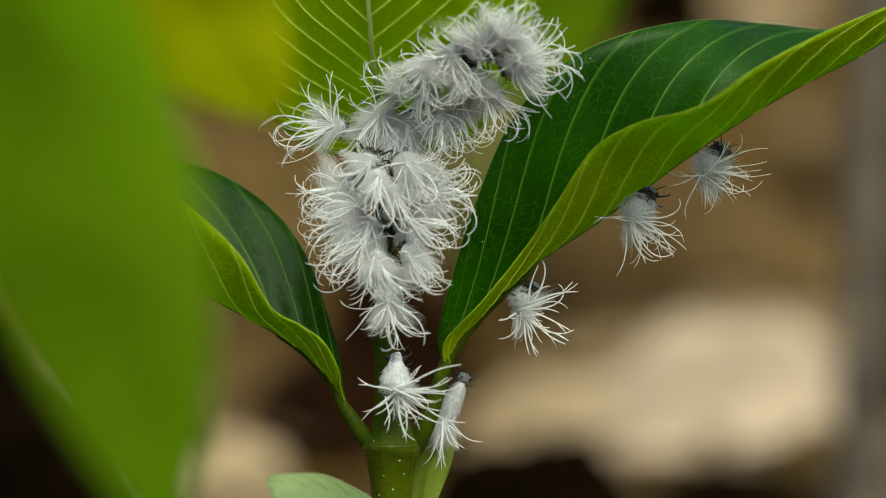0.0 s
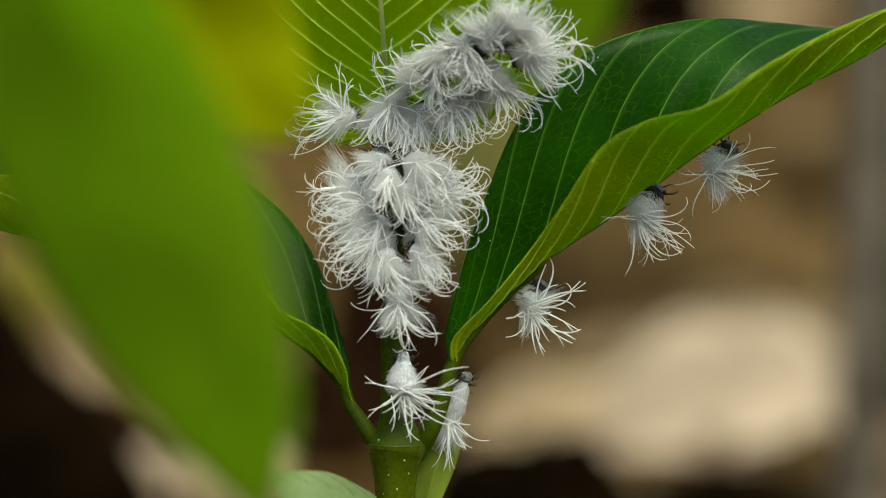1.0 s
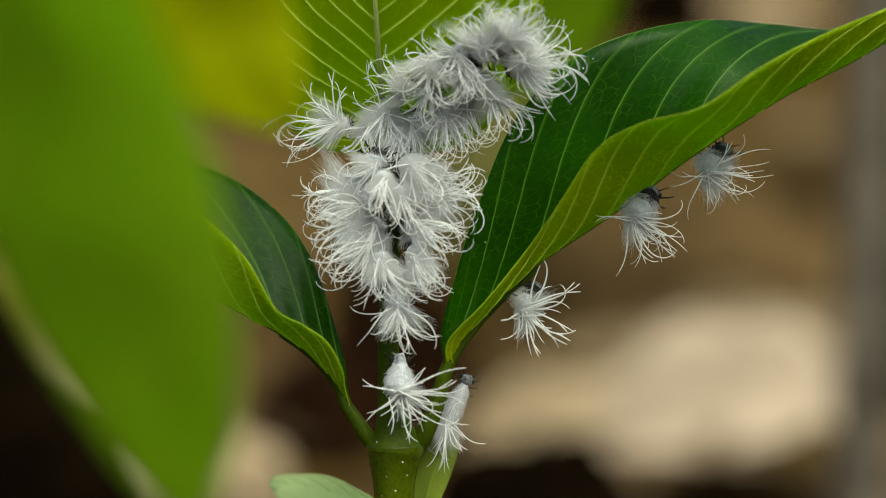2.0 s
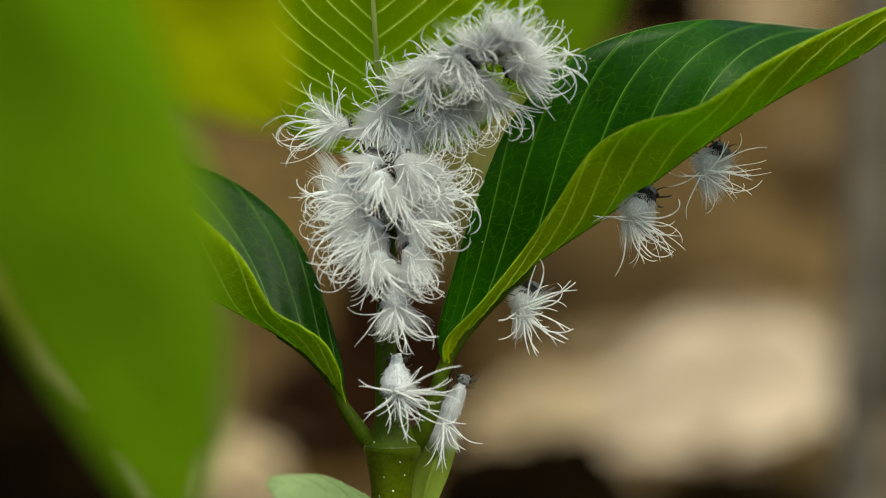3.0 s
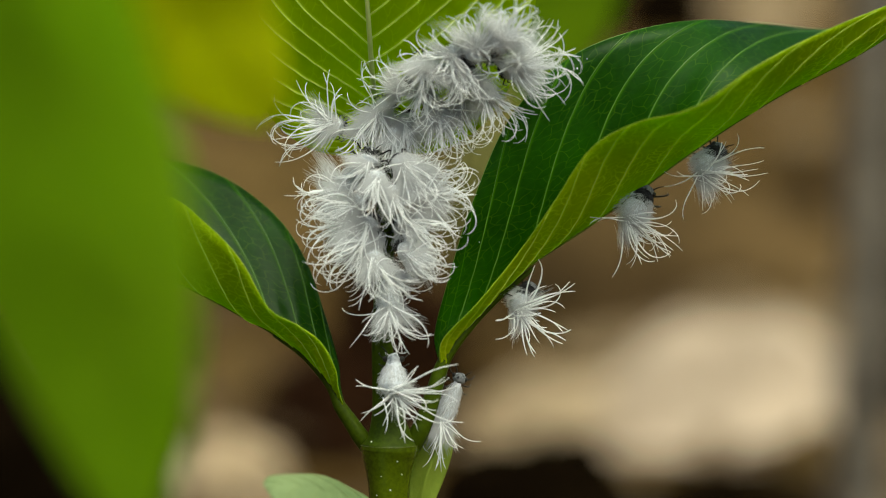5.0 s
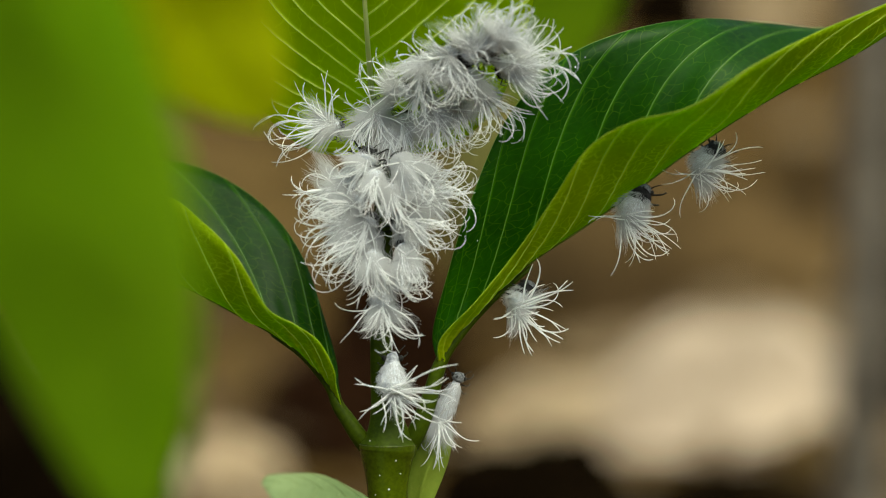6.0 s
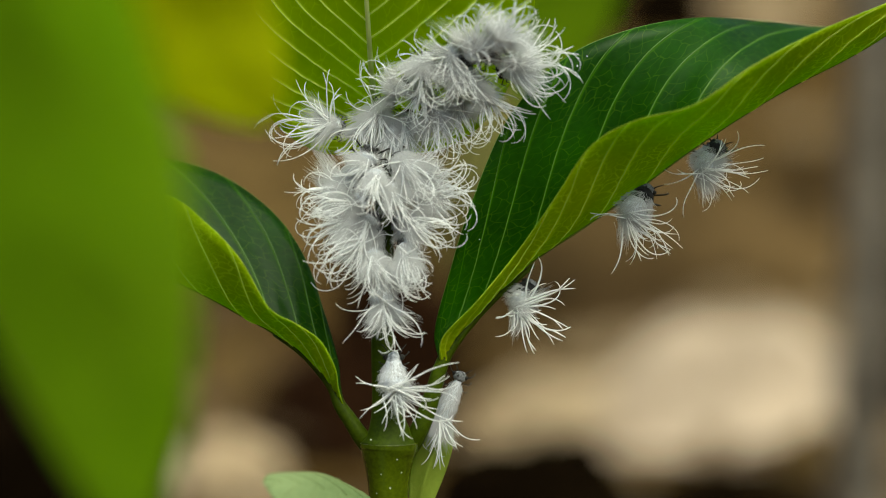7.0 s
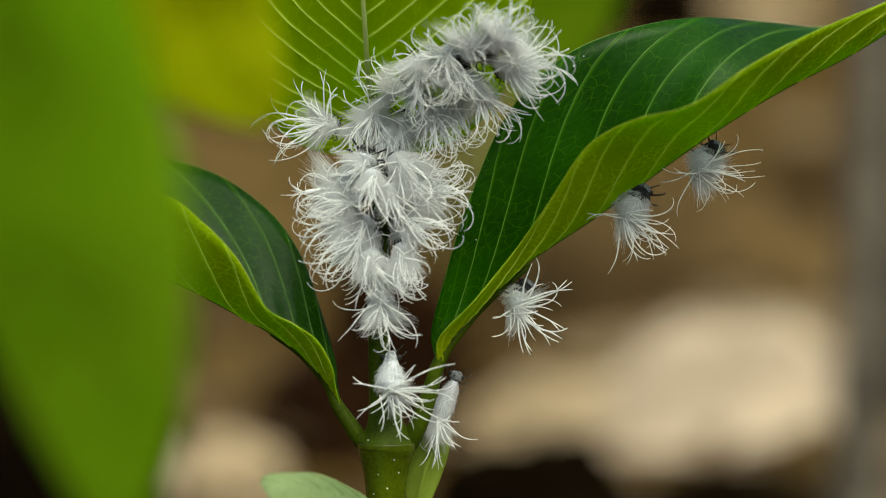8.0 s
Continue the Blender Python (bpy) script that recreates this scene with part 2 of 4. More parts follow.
# the near leaf swings most: seconds and shift in steps
NEAR = ((0.0, 0), (0.1, 4), (0.2, 20), (0.3, 24), (0.4, 120), (0.5, 176), (0.6, 140), (0.7, 150), (0.8, 106), (0.9, 54), (1.0, 149), (1.1, 143), (1.2, 165), (1.3, 195),
        (1.5, 159), (1.6, 156), (1.7, 106), (2.2, 40), (2.8, 10), (3.0, 24), (3.2, -2), (3.5, 12), (4.0, 12), (4.3, 6), (4.5, -35), (4.7, -50), (5.8, -66), (6.0, -52), (6.3, -58), (6.6, -54), (7.0, -66), (7.5, -82), (8.0, -88))
PIVOT = {"stem": grid(690, 785), "top": grid(690, 250), "near": grid(120, 300, -0.16)}


def swayed(host, i):
    """Where the wind has carried a host at the i-th time, in the view's space."""
    dx, dy = SWAY[host][0][i], SWAY[host][1][i]
    m = Matrix.Translation((dx * 1e-4, -dy * 1e-4, 0))
    if host in TURN:
        p = Matrix.Translation(PIVOT[host])
        m = m @ p @ Matrix.Rotation(-TURN[host][i], 4, "Z") @ p.inverted()
    return m


def near_swing(dx):
    """The near leaf's swing: it turns about its upper half where it is blown inwards."""
    turn, shift = (0.001 * dx, 0.6 * dx) if dx > 0 else (0.00094 * dx, 0.24 * dx)
    p = Matrix.Translation(PIVOT["near"])
    return Matrix.Translation((shift * 1e-4 * (1 - PIVOT["near"].z / FOCUS), 0, 0)) @ p @ Matrix.Rotation(turn, 4, "Z") @ p.inverted()


MOVES = []      # (object, rows) for motions()


# ---- setting: forest floor, trunk, rocks ----
def world_spot(a, b, away):
    """A point of the world on the ray through (a, b), away metres from the lens along the view's axis."""
    return VIEW @ grid(a, b, away - FOCUS)


def floor_spot(a, b):
    way = (VIEW @ grid(a, b) - EYE).normalized()
    return EYE + way * (-EYE.z / way.z)


def build_ground():
    bm = bmesh.new()
    n = 120
    rows = []
    for i in range(n + 1):
        row = []
        for j in range(n + 1):
            u, v = i / n * 2 - 1, j / n * 2 - 1
            x = 120 * math.copysign(abs(u) ** 4, u)
            y = 1.5 + 120 * math.copysign(abs(v) ** 4, v)
            near = math.exp(-(x * x + (y - 1.5) ** 2) / 30)
            z = near * (0.012 * noise.noise((x * 6, y * 6, 0.3)) + 0.006 * noise.noise((x * 21, y * 21, 4.1))) - 0.006
            row.append(bm.verts.new((x, y, z)))
        rows.append(row)
    for i in range(n):
        for j in range(n):
            bm.faces.new((rows[i][j], rows[i + 1][j], rows[i + 1][j + 1], rows[i][j + 1])).smooth = True
    g = part("ground", bm, GROUND, None)
    tagged(g, "brown forest floor of soil and dead leaves", "ground", kind="structure")


def heap(name, label, category, at, size, mat, seed):
    """A low heap that runs out gently into the ground, with a crest and an uneven skin."""
    bm = bmesh.new()
    n, sides = 26, 48
    rows = []
    for i in range(n + 1):
        r = i / n
        row = []
        for k in range(sides):
            a = 6.28318 * k / sides
            edge = 1 + 0.22 * noise.noise((1.4 * math.cos(a), 1.4 * math.sin(a), seed))
            x, y = r * edge * math.cos(a), r * edge * math.sin(a)
            z = math.exp(-4.2 * r ** 2.7) * (1 + 0.5 * noise.noise((x * 2.6, y * 2.6, seed))) + 0.05 * noise.noise((x * 6, y * 6, seed)) - 0.03
            row.append(bm.verts.new((x * size[0] / 2, y * size[1] / 2, z * size[2])))
            if i == 0:
                break
        rows.append(row)
    for k in range(sides):
        bm.faces.new((rows[0][0], rows[1][k], rows[1][(k + 1) % sides])).smooth = True
    for lo, hi in zip(rows[1:], rows[2:]):
        for k in range(sides):
            bm.faces.new((lo[k], hi[k], hi[(k + 1) % sides], lo[(k + 1) % sides])).smooth = True
    ob = part(name, bm, mat, None)
    ob.matrix_world = pose(at.x, at.y, 0.0)
    return tagged(ob, label, category)


def lump(name, label, category, at, size, mat, seed, rough=0.22, turn=0.0):
    """A stone, clod or heap: a dome with an uneven skin, sunk a little into the ground."""
    bm = bmesh.new()
    bmesh.ops.create_icosphere(bm, subdivisions=4, radius=1.0)
    for v in bm.verts:
        q = v.co.copy()
        d = 1 + rough * noise.noise(q * 1.3 + Vector((seed, 0, 0))) + rough * 0.5 * noise.noise(q * 3.4 + Vector((0, seed, 0))) + rough * 0.2 * noise.noise(q * 9 + Vector((0, 0, seed)))
        q *= d
        v.co = Vector((q.x * size[0] / 2, q.y * size[1] / 2, max(q.z, -0.35) * size[2]))
    for f in bm.faces:
        f.smooth = True
    ob = part(name, bm, mat, None)
    ob.matrix_world = pose(at.x, at.y, 0.0, 0, 0, turn)
    return tagged(ob, label, category)


def build_trunk():
    base = world_spot(1520, 870, 1.24)
    bm = bmesh.new()
    rings = 26
    sides = 40
    rows = []
    for i in range(rings + 1):
        z = -0.03 + 2.6 * (i / rings) ** 1.6
        row = []
        for k in range(sides):
            a = 6.28318 * k / sides
            r = 0.0115 * (1 - 0.06 * z) + 0.004 * math.exp(-max(z, 0) / 0.03)
            r *= 1 + 0.05 * noise.noise((3 * math.cos(a), 3 * math.sin(a), z * 1.2)) + 0.05 * noise.noise((9 * math.cos(a), 9 * math.sin(a), z * 3))
            row.append(bm.verts.new((r * math.cos(a), r * math.sin(a), z)))
        rows.append(row)
    for lo, hi in zip(rows, rows[1:]):
        for k in range(sides):
            bm.faces.new((lo[k], lo[(k + 1) % sides], hi[(k + 1) % sides], hi[k])).smooth = True
    bm.faces.new(rows[-1])
    tree = new("tree")
    tagged(tree, "grey-brown rough tree trunk standing on the forest floor", "tree")
    tree.location = (base.x, base.y, 0)
    part("trunk", bm, BARK, tree)
    bm = bmesh.new()
    tip = VIEW @ grid(1010, -500, 0.34) - tree.location
    limb = spline([Vector((0, 0, 0.55)), Vector((-0.04, -0.10, 0.60)), tip + Vector((0.05, 0.2, 0.03)), tip], 24)
    tube(bm, limb, [0.009 - 0.007 * i / 24 for i in range(25)], 10)
    part("limb", bm, BARK, tree)
    return tree


def build_backdrop():
    """An unseen ring in forest colours, added all round to keep low skylight out."""
    bm = bmesh.new()
    n, lo, hi = 96, [], []
    for k in range(n):
        a = 6.28318 * k / n
        top = 2.3 + 0.8 * noise.noise((3 * math.cos(a), 3 * math.sin(a), 0.5)) + 0.7 * noise.noise((11 * math.cos(a), 11 * math.sin(a), 2.5))
        r = 9.0 + 0.5 * noise.noise((7 * math.cos(a), 7 * math.sin(a), 7.5))
        lo.append(bm.verts.new((r * math.cos(a), r * math.sin(a), -0.05)))
        hi.append(bm.verts.new((r * math.cos(a), r * math.sin(a), top)))
    for k in range(n):
        bm.faces.new((lo[k], hi[k], hi[(k + 1) % n], lo[(k + 1) % n]))
    tagged(part("backdrop", bm, SKY_SCREEN, None), "unseen dark ring added to keep low skylight out", "forest", kind="structure")


def build_dead_leaves():
    """Dead leaves strewn over the floor, curled and overlapping."""
    rnd = random.Random(77)
    bm = bmesh.new()
    for _ in range(700):
        y = 0.75 + 4.2 * rnd.random() ** 1.4
        x = rnd.uniform(-0.28, 0.28) * (y + 0.9)
        ln, wd = rnd.uniform(0.035, 0.075), rnd.uniform(0.35, 0.5)
        m = Matrix.Translation((x, y, 0.006 + 0.012 * rnd.random())) @ Euler((rnd.gauss(0, 0.22), rnd.gauss(0, 0.22), rnd.uniform(0, 6.283))).to_matrix().to_4x4()
        cup, roll = rnd.uniform(0.1, 0.5), rnd.uniform(-0.3, 0.5)
        rows = []
        for i in range(7):
            f = i / 6
            w = ln * wd * 0.5 * math.sin(math.pi * f ** 0.8) ** 0.8 + 0.0004
            rows.append([bm.verts.new(m @ Vector(((f - 0.5) * ln, w * q, cup * w * abs(q) + roll * ln * (f - 0.5) ** 2))) for q in (-1, 0, 1)])
        for lo, hi in zip(rows, rows[1:]):
            for k in (0, 1):
                bm.faces.new((lo[k], hi[k], hi[k + 1], lo[k + 1])).smooth = True
    ob = part("dead_leaves", bm, DEAD, None)
    tagged(ob, "curled brown dead leaves strewn over the forest floor", "leaf litter", kind="stuff")


build_ground()
build_backdrop()
build_dead_leaves()
tree = build_trunk()


def build_dark_tree():
    """A darker trunk just behind the pale one."""
    base = world_spot(1622, 870, 1.42)
    bm = bmesh.new()
    pts = [Vector((0.004 * math.sin(i), 0, -0.03 + 2.4 * (i / 20) ** 1.5)) for i in range(21)]
    tube(bm, pts, [0.031 * (1 - 0.1 * i / 20) + 0.012 * math.exp(-i * 1.2) for i in range(21)], 28)
    dark = new("tree")
    tagged(dark, "dark brown tree trunk standing on the forest floor", "tree")
    dark.location = (base.x, base.y, 0)
    part("trunk", bm, DARK_BARK, dark)
    bm = bmesh.new()
    tube(bm, spline([Vector((0, 0, 1.1)), Vector((0.15, 0.05, 1.4)), Vector((0.4, 0.1, 1.9))], 12), [0.012 - 0.0007 * i for i in range(13)], 10)
    part("limb", bm, DARK_BARK, dark)


build_dark_tree()


def ground_thing(seed, name, label, category, a, b, wide, high, deep, mat):
    """A heap or lump whose foot shows at (a, b); its width and height are in steps of the view, its depth a share of its width."""
    foot = floor_spot(a, b)
    far = (foot - EYE).length / FOCUS * 1e-4
    (heap if "sand" in name else lump)(name, label, category, foot, (wide * far, wide * far * deep, high * far), mat, seed)


ground_thing(1.3, "sand_mound", "low brown-tan heap of dry sandy soil", "soil", 980, 765, 640, 100, 0.42, SAND)
ground_thing(5.0, "sand_mound", "broad pale tan heap of dry sandy soil", "soil", 1285, 760, 960, 190, 0.40, TAN)
ground_thing(8.7, "sand_mound", "low brown heap of soil and litter behind pale sand", "soil", 1330, 620, 760, 95, 0.5, DRY)
# the next two clods stand in for the shade below the sand
ground_thing(12.4, "soil_clod", "near-black damp clod of forest soil", "soil", 955, 928, 400, 161, 0.6, HUMUS_SHADE)
ground_thing(16.1, "soil_clod", "near-black damp clod of forest soil", "soil", 1290, 945, 360, 115, 0.6, HUMUS_SHADE)
ground_thing(19.8, "soil_clod", "near-black damp clod of forest soil", "soil", 20, 930, 300, 250, 0.6, HUMUS_SHADE)
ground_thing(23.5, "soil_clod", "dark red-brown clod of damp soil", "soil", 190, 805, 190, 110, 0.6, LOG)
ground_thing(27.2, "sand_mound", "small tan heap of dry sandy soil", "soil", 140, 690, 200, 70, 0.6, SAND)
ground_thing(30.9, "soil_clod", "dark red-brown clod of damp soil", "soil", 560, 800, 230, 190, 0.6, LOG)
ground_thing(34.6, "litter_mound", "brown mound of dead leaves and twigs", "leaf litter", 1200, 490, 640, 170, 0.6, LITTER)
ground_thing(38.3, "soil_clod", "dark brown clod of damp soil", "soil", 1010, 560, 420, 120, 0.5, UMBER)
ground_thing(42.0, "soil_clod", "dark brown clod of damp soil", "soil", 1180, 445, 330, 70, 0.5, UMBER)
ground_thing(45.7, "soil_clod", "dark brown clod of damp soil", "soil", 1410, 400, 130, 130, 0.5, UMBER)
ground_thing(49.4, "soil_clod", "dark brown clod of damp soil", "soil", 1330, 500, 260, 60, 0.5, BROWN)
ground_thing(53.1, "sand_mound", "small far tan heap of dry sandy soil", "soil", 1420, 240, 140, 34, 0.5, DRY)
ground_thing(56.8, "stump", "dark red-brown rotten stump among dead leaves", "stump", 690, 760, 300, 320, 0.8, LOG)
ground_thing(60.5, "rock", "tan weathered rock on dark soil", "rock", 405, 915, 240, 150, 0.6, SAND)
ground_thing(64.2, "litter_mound", "brown mound of dead leaves and twigs", "leaf litter", 1460, 880, 200, 120, 0.6, BROWN)
ground_thing(67.9, "litter_mound", "brown mound of dead leaves and twigs", "leaf litter", 420, 460, 460, 230, 0.6, BROWN)
ground_thing(71.6, "litter_mound", "brown mound of dead leaves and twigs", "leaf litter", 395, 725, 190, 130, 0.6, BROWN)
ground_thing(75.3, "moss_cushion", "olive yellow cushion of moss on the ground", "moss", 40, 560, 240, 130, 0.6, MOSS)
# added mound in the tone of an out-of-focus olive leaf
ground_thing(79.0, "moss_cushion", "pale olive cushion of moss on the ground", "moss", 868, 440, 190, 300, 0.6, OLIVE)
ground_thing(82.7, "rock", "flat tan rock on brown soil", "rock", 270, 900, 180, 110, 0.6, TAN)
ground_thing(86.4, "rock", "flat tan rock on brown soil", "rock", 1340, 40, 240, 60, 0.6, SAND)
ground_thing(90.1, "undergrowth_clump", "dark clump of far undergrowth", "undergrowth", 1170, 80, 190, 170, 0.6, HUMUS_SHADE)


def build_log():
    a, b = floor_spot(-150, 450), floor_spot(180, 960)
    bm = bmesh.new()
    pts = [a.lerp(b, i / 24) + Vector((0, 0, 0.018 + 0.004 * math.sin(i * 0.7))) for i in range(25)]
    tube(bm, pts, [0.030 * (1 + 0.12 * noise.noise((i * 0.4, 2.0, 0))) for i in range(25)], 18)
    ob = part("fallen_branch", bm, HUMUS_SHADE, None)
    tagged(ob, "near-black rotten fallen branch lying on the forest floor", "branch")


build_log()


# ---- leaves ----
def blade(name, far, keel, near, mats, parent, label="", n=46, m=9, bulge=(0.0, 0.0), wave=0.0, thick=0.00022, wave_n=9, quilt=(0, 0.0, 0.0), course=None):
    """A leaf blade as two skins with an edge, from its midrib and its two margins. Returns the object and the surface as a function."""
    F, K, N = spline(far, n), spline(keel, n), spline(near, n)
    pts = []
    for i in range(n + 1):
        tan = (K[min(i + 1, n)] - K[max(i - 1, 0)]).normalized()
        row = []
        for j in range(-m, m + 1):
            t = abs(j) / m
            edge = F[i] if j < 0 else N[i]
            side = edge - K[i]
            nor = tan.cross(side if j >= 0 else -side)
            nor = nor.normalized() if nor.length > 1e-12 else Vector((0, 0, 1))
            b = bulge[0 if j < 0 else 1]
            p = K[i] + side * t + nor * (b * side.length * math.sin(math.pi * t ** 0.8))
            p += nor * (wave * t * t * math.sin(i / n * wave_n * 3.1416 + (1.3 if j < 0 else 0)) * math.sin(i / n * 3.1416))
            if quilt[0]:
                phase = (i / n - quilt[1] * (0.55 * t + 0.45 * t * t) - 0.03 - (0.9 / quilt[0] * 0.35 if j > 0 else 0)) * quilt[0] / 0.9
                p += nor * (quilt[2] * math.sin(math.pi * min(1, t * 1.15)) * (0.5 - 0.5 * math.cos(6.28318 * phase)))
            row.append(p)
        pts.append(row)

    def normal(i, j):
        a = pts[min(i + 1, n)][j] - pts[max(i - 1, 0)][j]
        b = pts[i][min(j + 1, 2 * m)] - pts[i][max(j - 1, 0)]
        c = a.cross(b)
        return c.normalized() if c.length > 1e-14 else Vector((0, 0, 1))

    bm = bmesh.new()
    uvl = bm.loops.layers.uv.new("blade")
    skins, coords = [], {}
    for s in (1, -1):
        rows, run = [], 0.0
        for i in range(n + 1):
            if i:
                run += (K[i] - K[i - 1]).length
            row = []
            for j in range(2 * m + 1):
                v = bm.verts.new(pts[i][j] + normal(i, j) * (s * thick / 2))
                coords[v] = (run, (pts[i][j] - K[i]).length * (1 if j >= m else -1))
                row.append(v)
            rows.append(row)
        skins.append(rows)
    for s, rows in enumerate(skins):
        for i in range(n):
            for j in range(2 * m):
                q = (rows[i][j], rows[i + 1][j], rows[i + 1][j + 1], rows[i][j + 1])
                f = bm.faces.new(q if s == 0 else q[::-1])
                f.smooth, f.material_index = True, s
    for j in (0, 2 * m):
        for i in range(n):
            a, b = skins
            f = bm.faces.new((a[i][j], b[i][j], b[i + 1][j], a[i + 1][j]) if j == 0 else (a[i][j], a[i + 1][j], b[i + 1][j], b[i][j]))
            f.material_index = 1
    for f in bm.faces:
        for l in f.loops:
            l[uvl].uv = coords[l.vert]
    if course:
        count, reach, reach_near, bow, first, last = course
        cl = bm.loops.layers.uv.new("course")
        place = {v: (i / n, (j - m) / m) for rows in skins for i, row in enumerate(rows) for j, v in enumerate(row)}
        for f in bm.faces:
            side = sum(place[l.vert][1] for l in f.loops)
            for l in f.loops:
                x, t = place[l.vert]
                t = abs(t) / 0.985
                way = (reach_near if side > 0 else reach) * ((1 - bow) * t + bow * t * t)
                l[cl].uv = ((x - way - first) / (last - first) * count - (0.35 if side > 0 else 0), t)
    ob = part(name, bm, mats, parent, label)

    def surface(s, t):
        """The point and normal at s along the midrib (0 to 1) and t across (-1 far margin, 1 near margin)."""
        x, y = min(max(s, 0), 1) * n, (min(max(t, -1), 1) + 1) * m
        i, j = min(int(x), n - 1), min(int(y), 2 * m - 1)
        fx, fy = x - i, y - j
        p = (pts[i][j] * (1 - fx) + pts[i + 1][j] * fx) * (1 - fy) + (pts[i][j + 1] * (1 - fx) + pts[i + 1][j + 1] * fx) * fy
        return p, normal(i, j)
    return ob, surface


def veins(leaf, surface, count, mat_far, mat_near, reach=0.16, first=0.03, last=0.93, size=0.0002, lift=(0.0, 0.0), bow=0.45, reach_near=0.0):
    """Side veins: fine rods that run from the midrib towards the margins on the skin."""
    for side, mat, both, far_reach in ((-1, mat_far, lift[0], reach), (1, mat_near, lift[1], reach_near or reach)):
        for k in range(count):
            s0 = first + (last - first) * (k + (0.35 if side > 0 else 0)) / count
            pts = []
            for q in range(25):
                t = q / 24 * 0.985
                p, nor = surface(s0 + far_reach * ((1 - bow) * t + bow * t * t), side * t)
                pts.append(p + nor * both)
            bm = bmesh.new()
            tube(bm, pts, [size * (1 - 0.024 * q) * (1.25 if side > 0 else 1.1) for q in range(25)], 6)
            part("side_vein", bm, mat, leaf)


def rib(leaf, surface, mat, size, both=0.0, end=0.99):
    pts = []
    for q in range(33):
        p, nor = surface(q / 32 * end, 0)
        pts.append(p + nor * both)
    bm = bmesh.new()
    tube(bm, pts, [size * (1 - 0.8 * (q / 32) ** 0.8) for q in range(33)], 8)
    part("midrib", bm, mat, leaf)


def margin(leaf, surface, side, mat):
    """The thin pale rim of a blade."""
    bm = bmesh.new()
    tube(bm, [surface(0.01 + 0.98 * q / 70, side)[0] for q in range(71)], [0.00008] * 71, 6)
    part("margin", bm, mat, leaf)


def flecks(leaf, surface, spots, face, mat=None, label="tiny white crumb of wax"):
    """Tiny shed crumbs of wax that stick to a blade."""
    for k, (a, b) in enumerate(spots):
        p, nor = surface(a, b)
        bm = bmesh.new()
        bmesh.ops.create_icosphere(bm, subdivisions=2, radius=0.00008 + 0.00004 * (k % 3))
        for v in bm.verts:
            v.co *= 1 + 0.9 * noise.noise(v.co * 7000 + Vector((k, 0, 0)))
        bmesh.ops.translate(bm, verts=bm.verts, vec=p + nor * face * 0.0002)
        part("wax_fleck" if mat is None else "speck", bm, mat or WAX, leaf, label)


def gpts(rows):
    return [grid(a, b, w * 1e-3) for a, b, w in rows]


plant = new("host_plant")
tagged(plant, "leafy green plant stem with opposite folded leaves rooted in forest floor", "plant")


def build_stem():
    foot = VIEW.inverted() @ Vector((-0.012, 0.012, -0.01))
    bm = bmesh.new()
    low = spline([foot, grid(686, 1500, 0.004), grid(690, 1100, 0.002), grid(692, 930), grid(692, 880), grid(692, 840), grid(692, 810), grid(693, 796), grid(693, 786)], 60)
    wide = []
    for p in low:
        b = 441 - p.y * 1e4
        swell = min(1, max(0, (950 - b) / 155)) ** 3
        wide.append(0.0033 + 0.0019 * swell)
    tube(bm, low, wide, 28)
    part("lower_stem", bm, STEM_LOW, plant, "olive green lower stem below the node")
    bm = bmesh.new()
    up = spline([grid(693, 788), grid(693, 770), grid(689, 730), grid(683, 670), grid(680, 600), grid(682, 520), grid(684, 400, 0.001), grid(684, 300, 0.005), grid(682, 256, 0.010)], 42)
    wide = [0.0022 - 0.0007 * i / 42 + 0.0029 * math.exp(min(0, 441 - p.y * 1e4 - 786) / 40) for i, p in enumerate(up)]
    tube(bm, up, wide, 24)
    part("upper_stem", bm, STEM_UP, plant)
    bm = bmesh.new()
    ring = []
    for k in range(41):
        a = 6.28318 * k / 40
        ring.append(grid(693, 790) + Vector((0.00516 * math.cos(a), 0.00006 * math.sin(3 * a) + 0.0003, 0.00516 * math.sin(a))))
    tube(bm, ring, [0.00003 + 0.00003 * abs(math.sin(k * 1.7)) for k in range(41)], 6, caps=False)
    part("node_scar", bm, SCAR, plant, "thin pale corky ring round the node")


build_stem()
for k, (a, b) in enumerate(((664, 806), (686, 800), (708, 812), (680, 838), (716, 835), (696, 862), (672, 872), (662, 778))):
    bm = bmesh.new()
    bmesh.ops.create_icosphere(bm, subdivisions=1, radius=0.00010 + 0.00003 * (k % 3))
    bmesh.ops.translate(bm, verts=bm.verts, vec=grid(a, b) + Vector((0, 0, math.sqrt(max(0.00001, 0.0046 ** 2 - ((a - 693) * 1e-4) ** 2)))))
    part("wax_fleck", bm, WAX, plant, "tiny white crumb of wax")


def petiole(rows, radii, leaf, taper=1.25):
    bm = bmesh.new()
    pts = spline(gpts(rows), 20)
    tube(bm, pts, [radii[0] + (radii[1] - radii[0]) * (i / 20) ** taper for i in range(21)], 12)
    part("petiole", bm, STEM_UP, leaf)


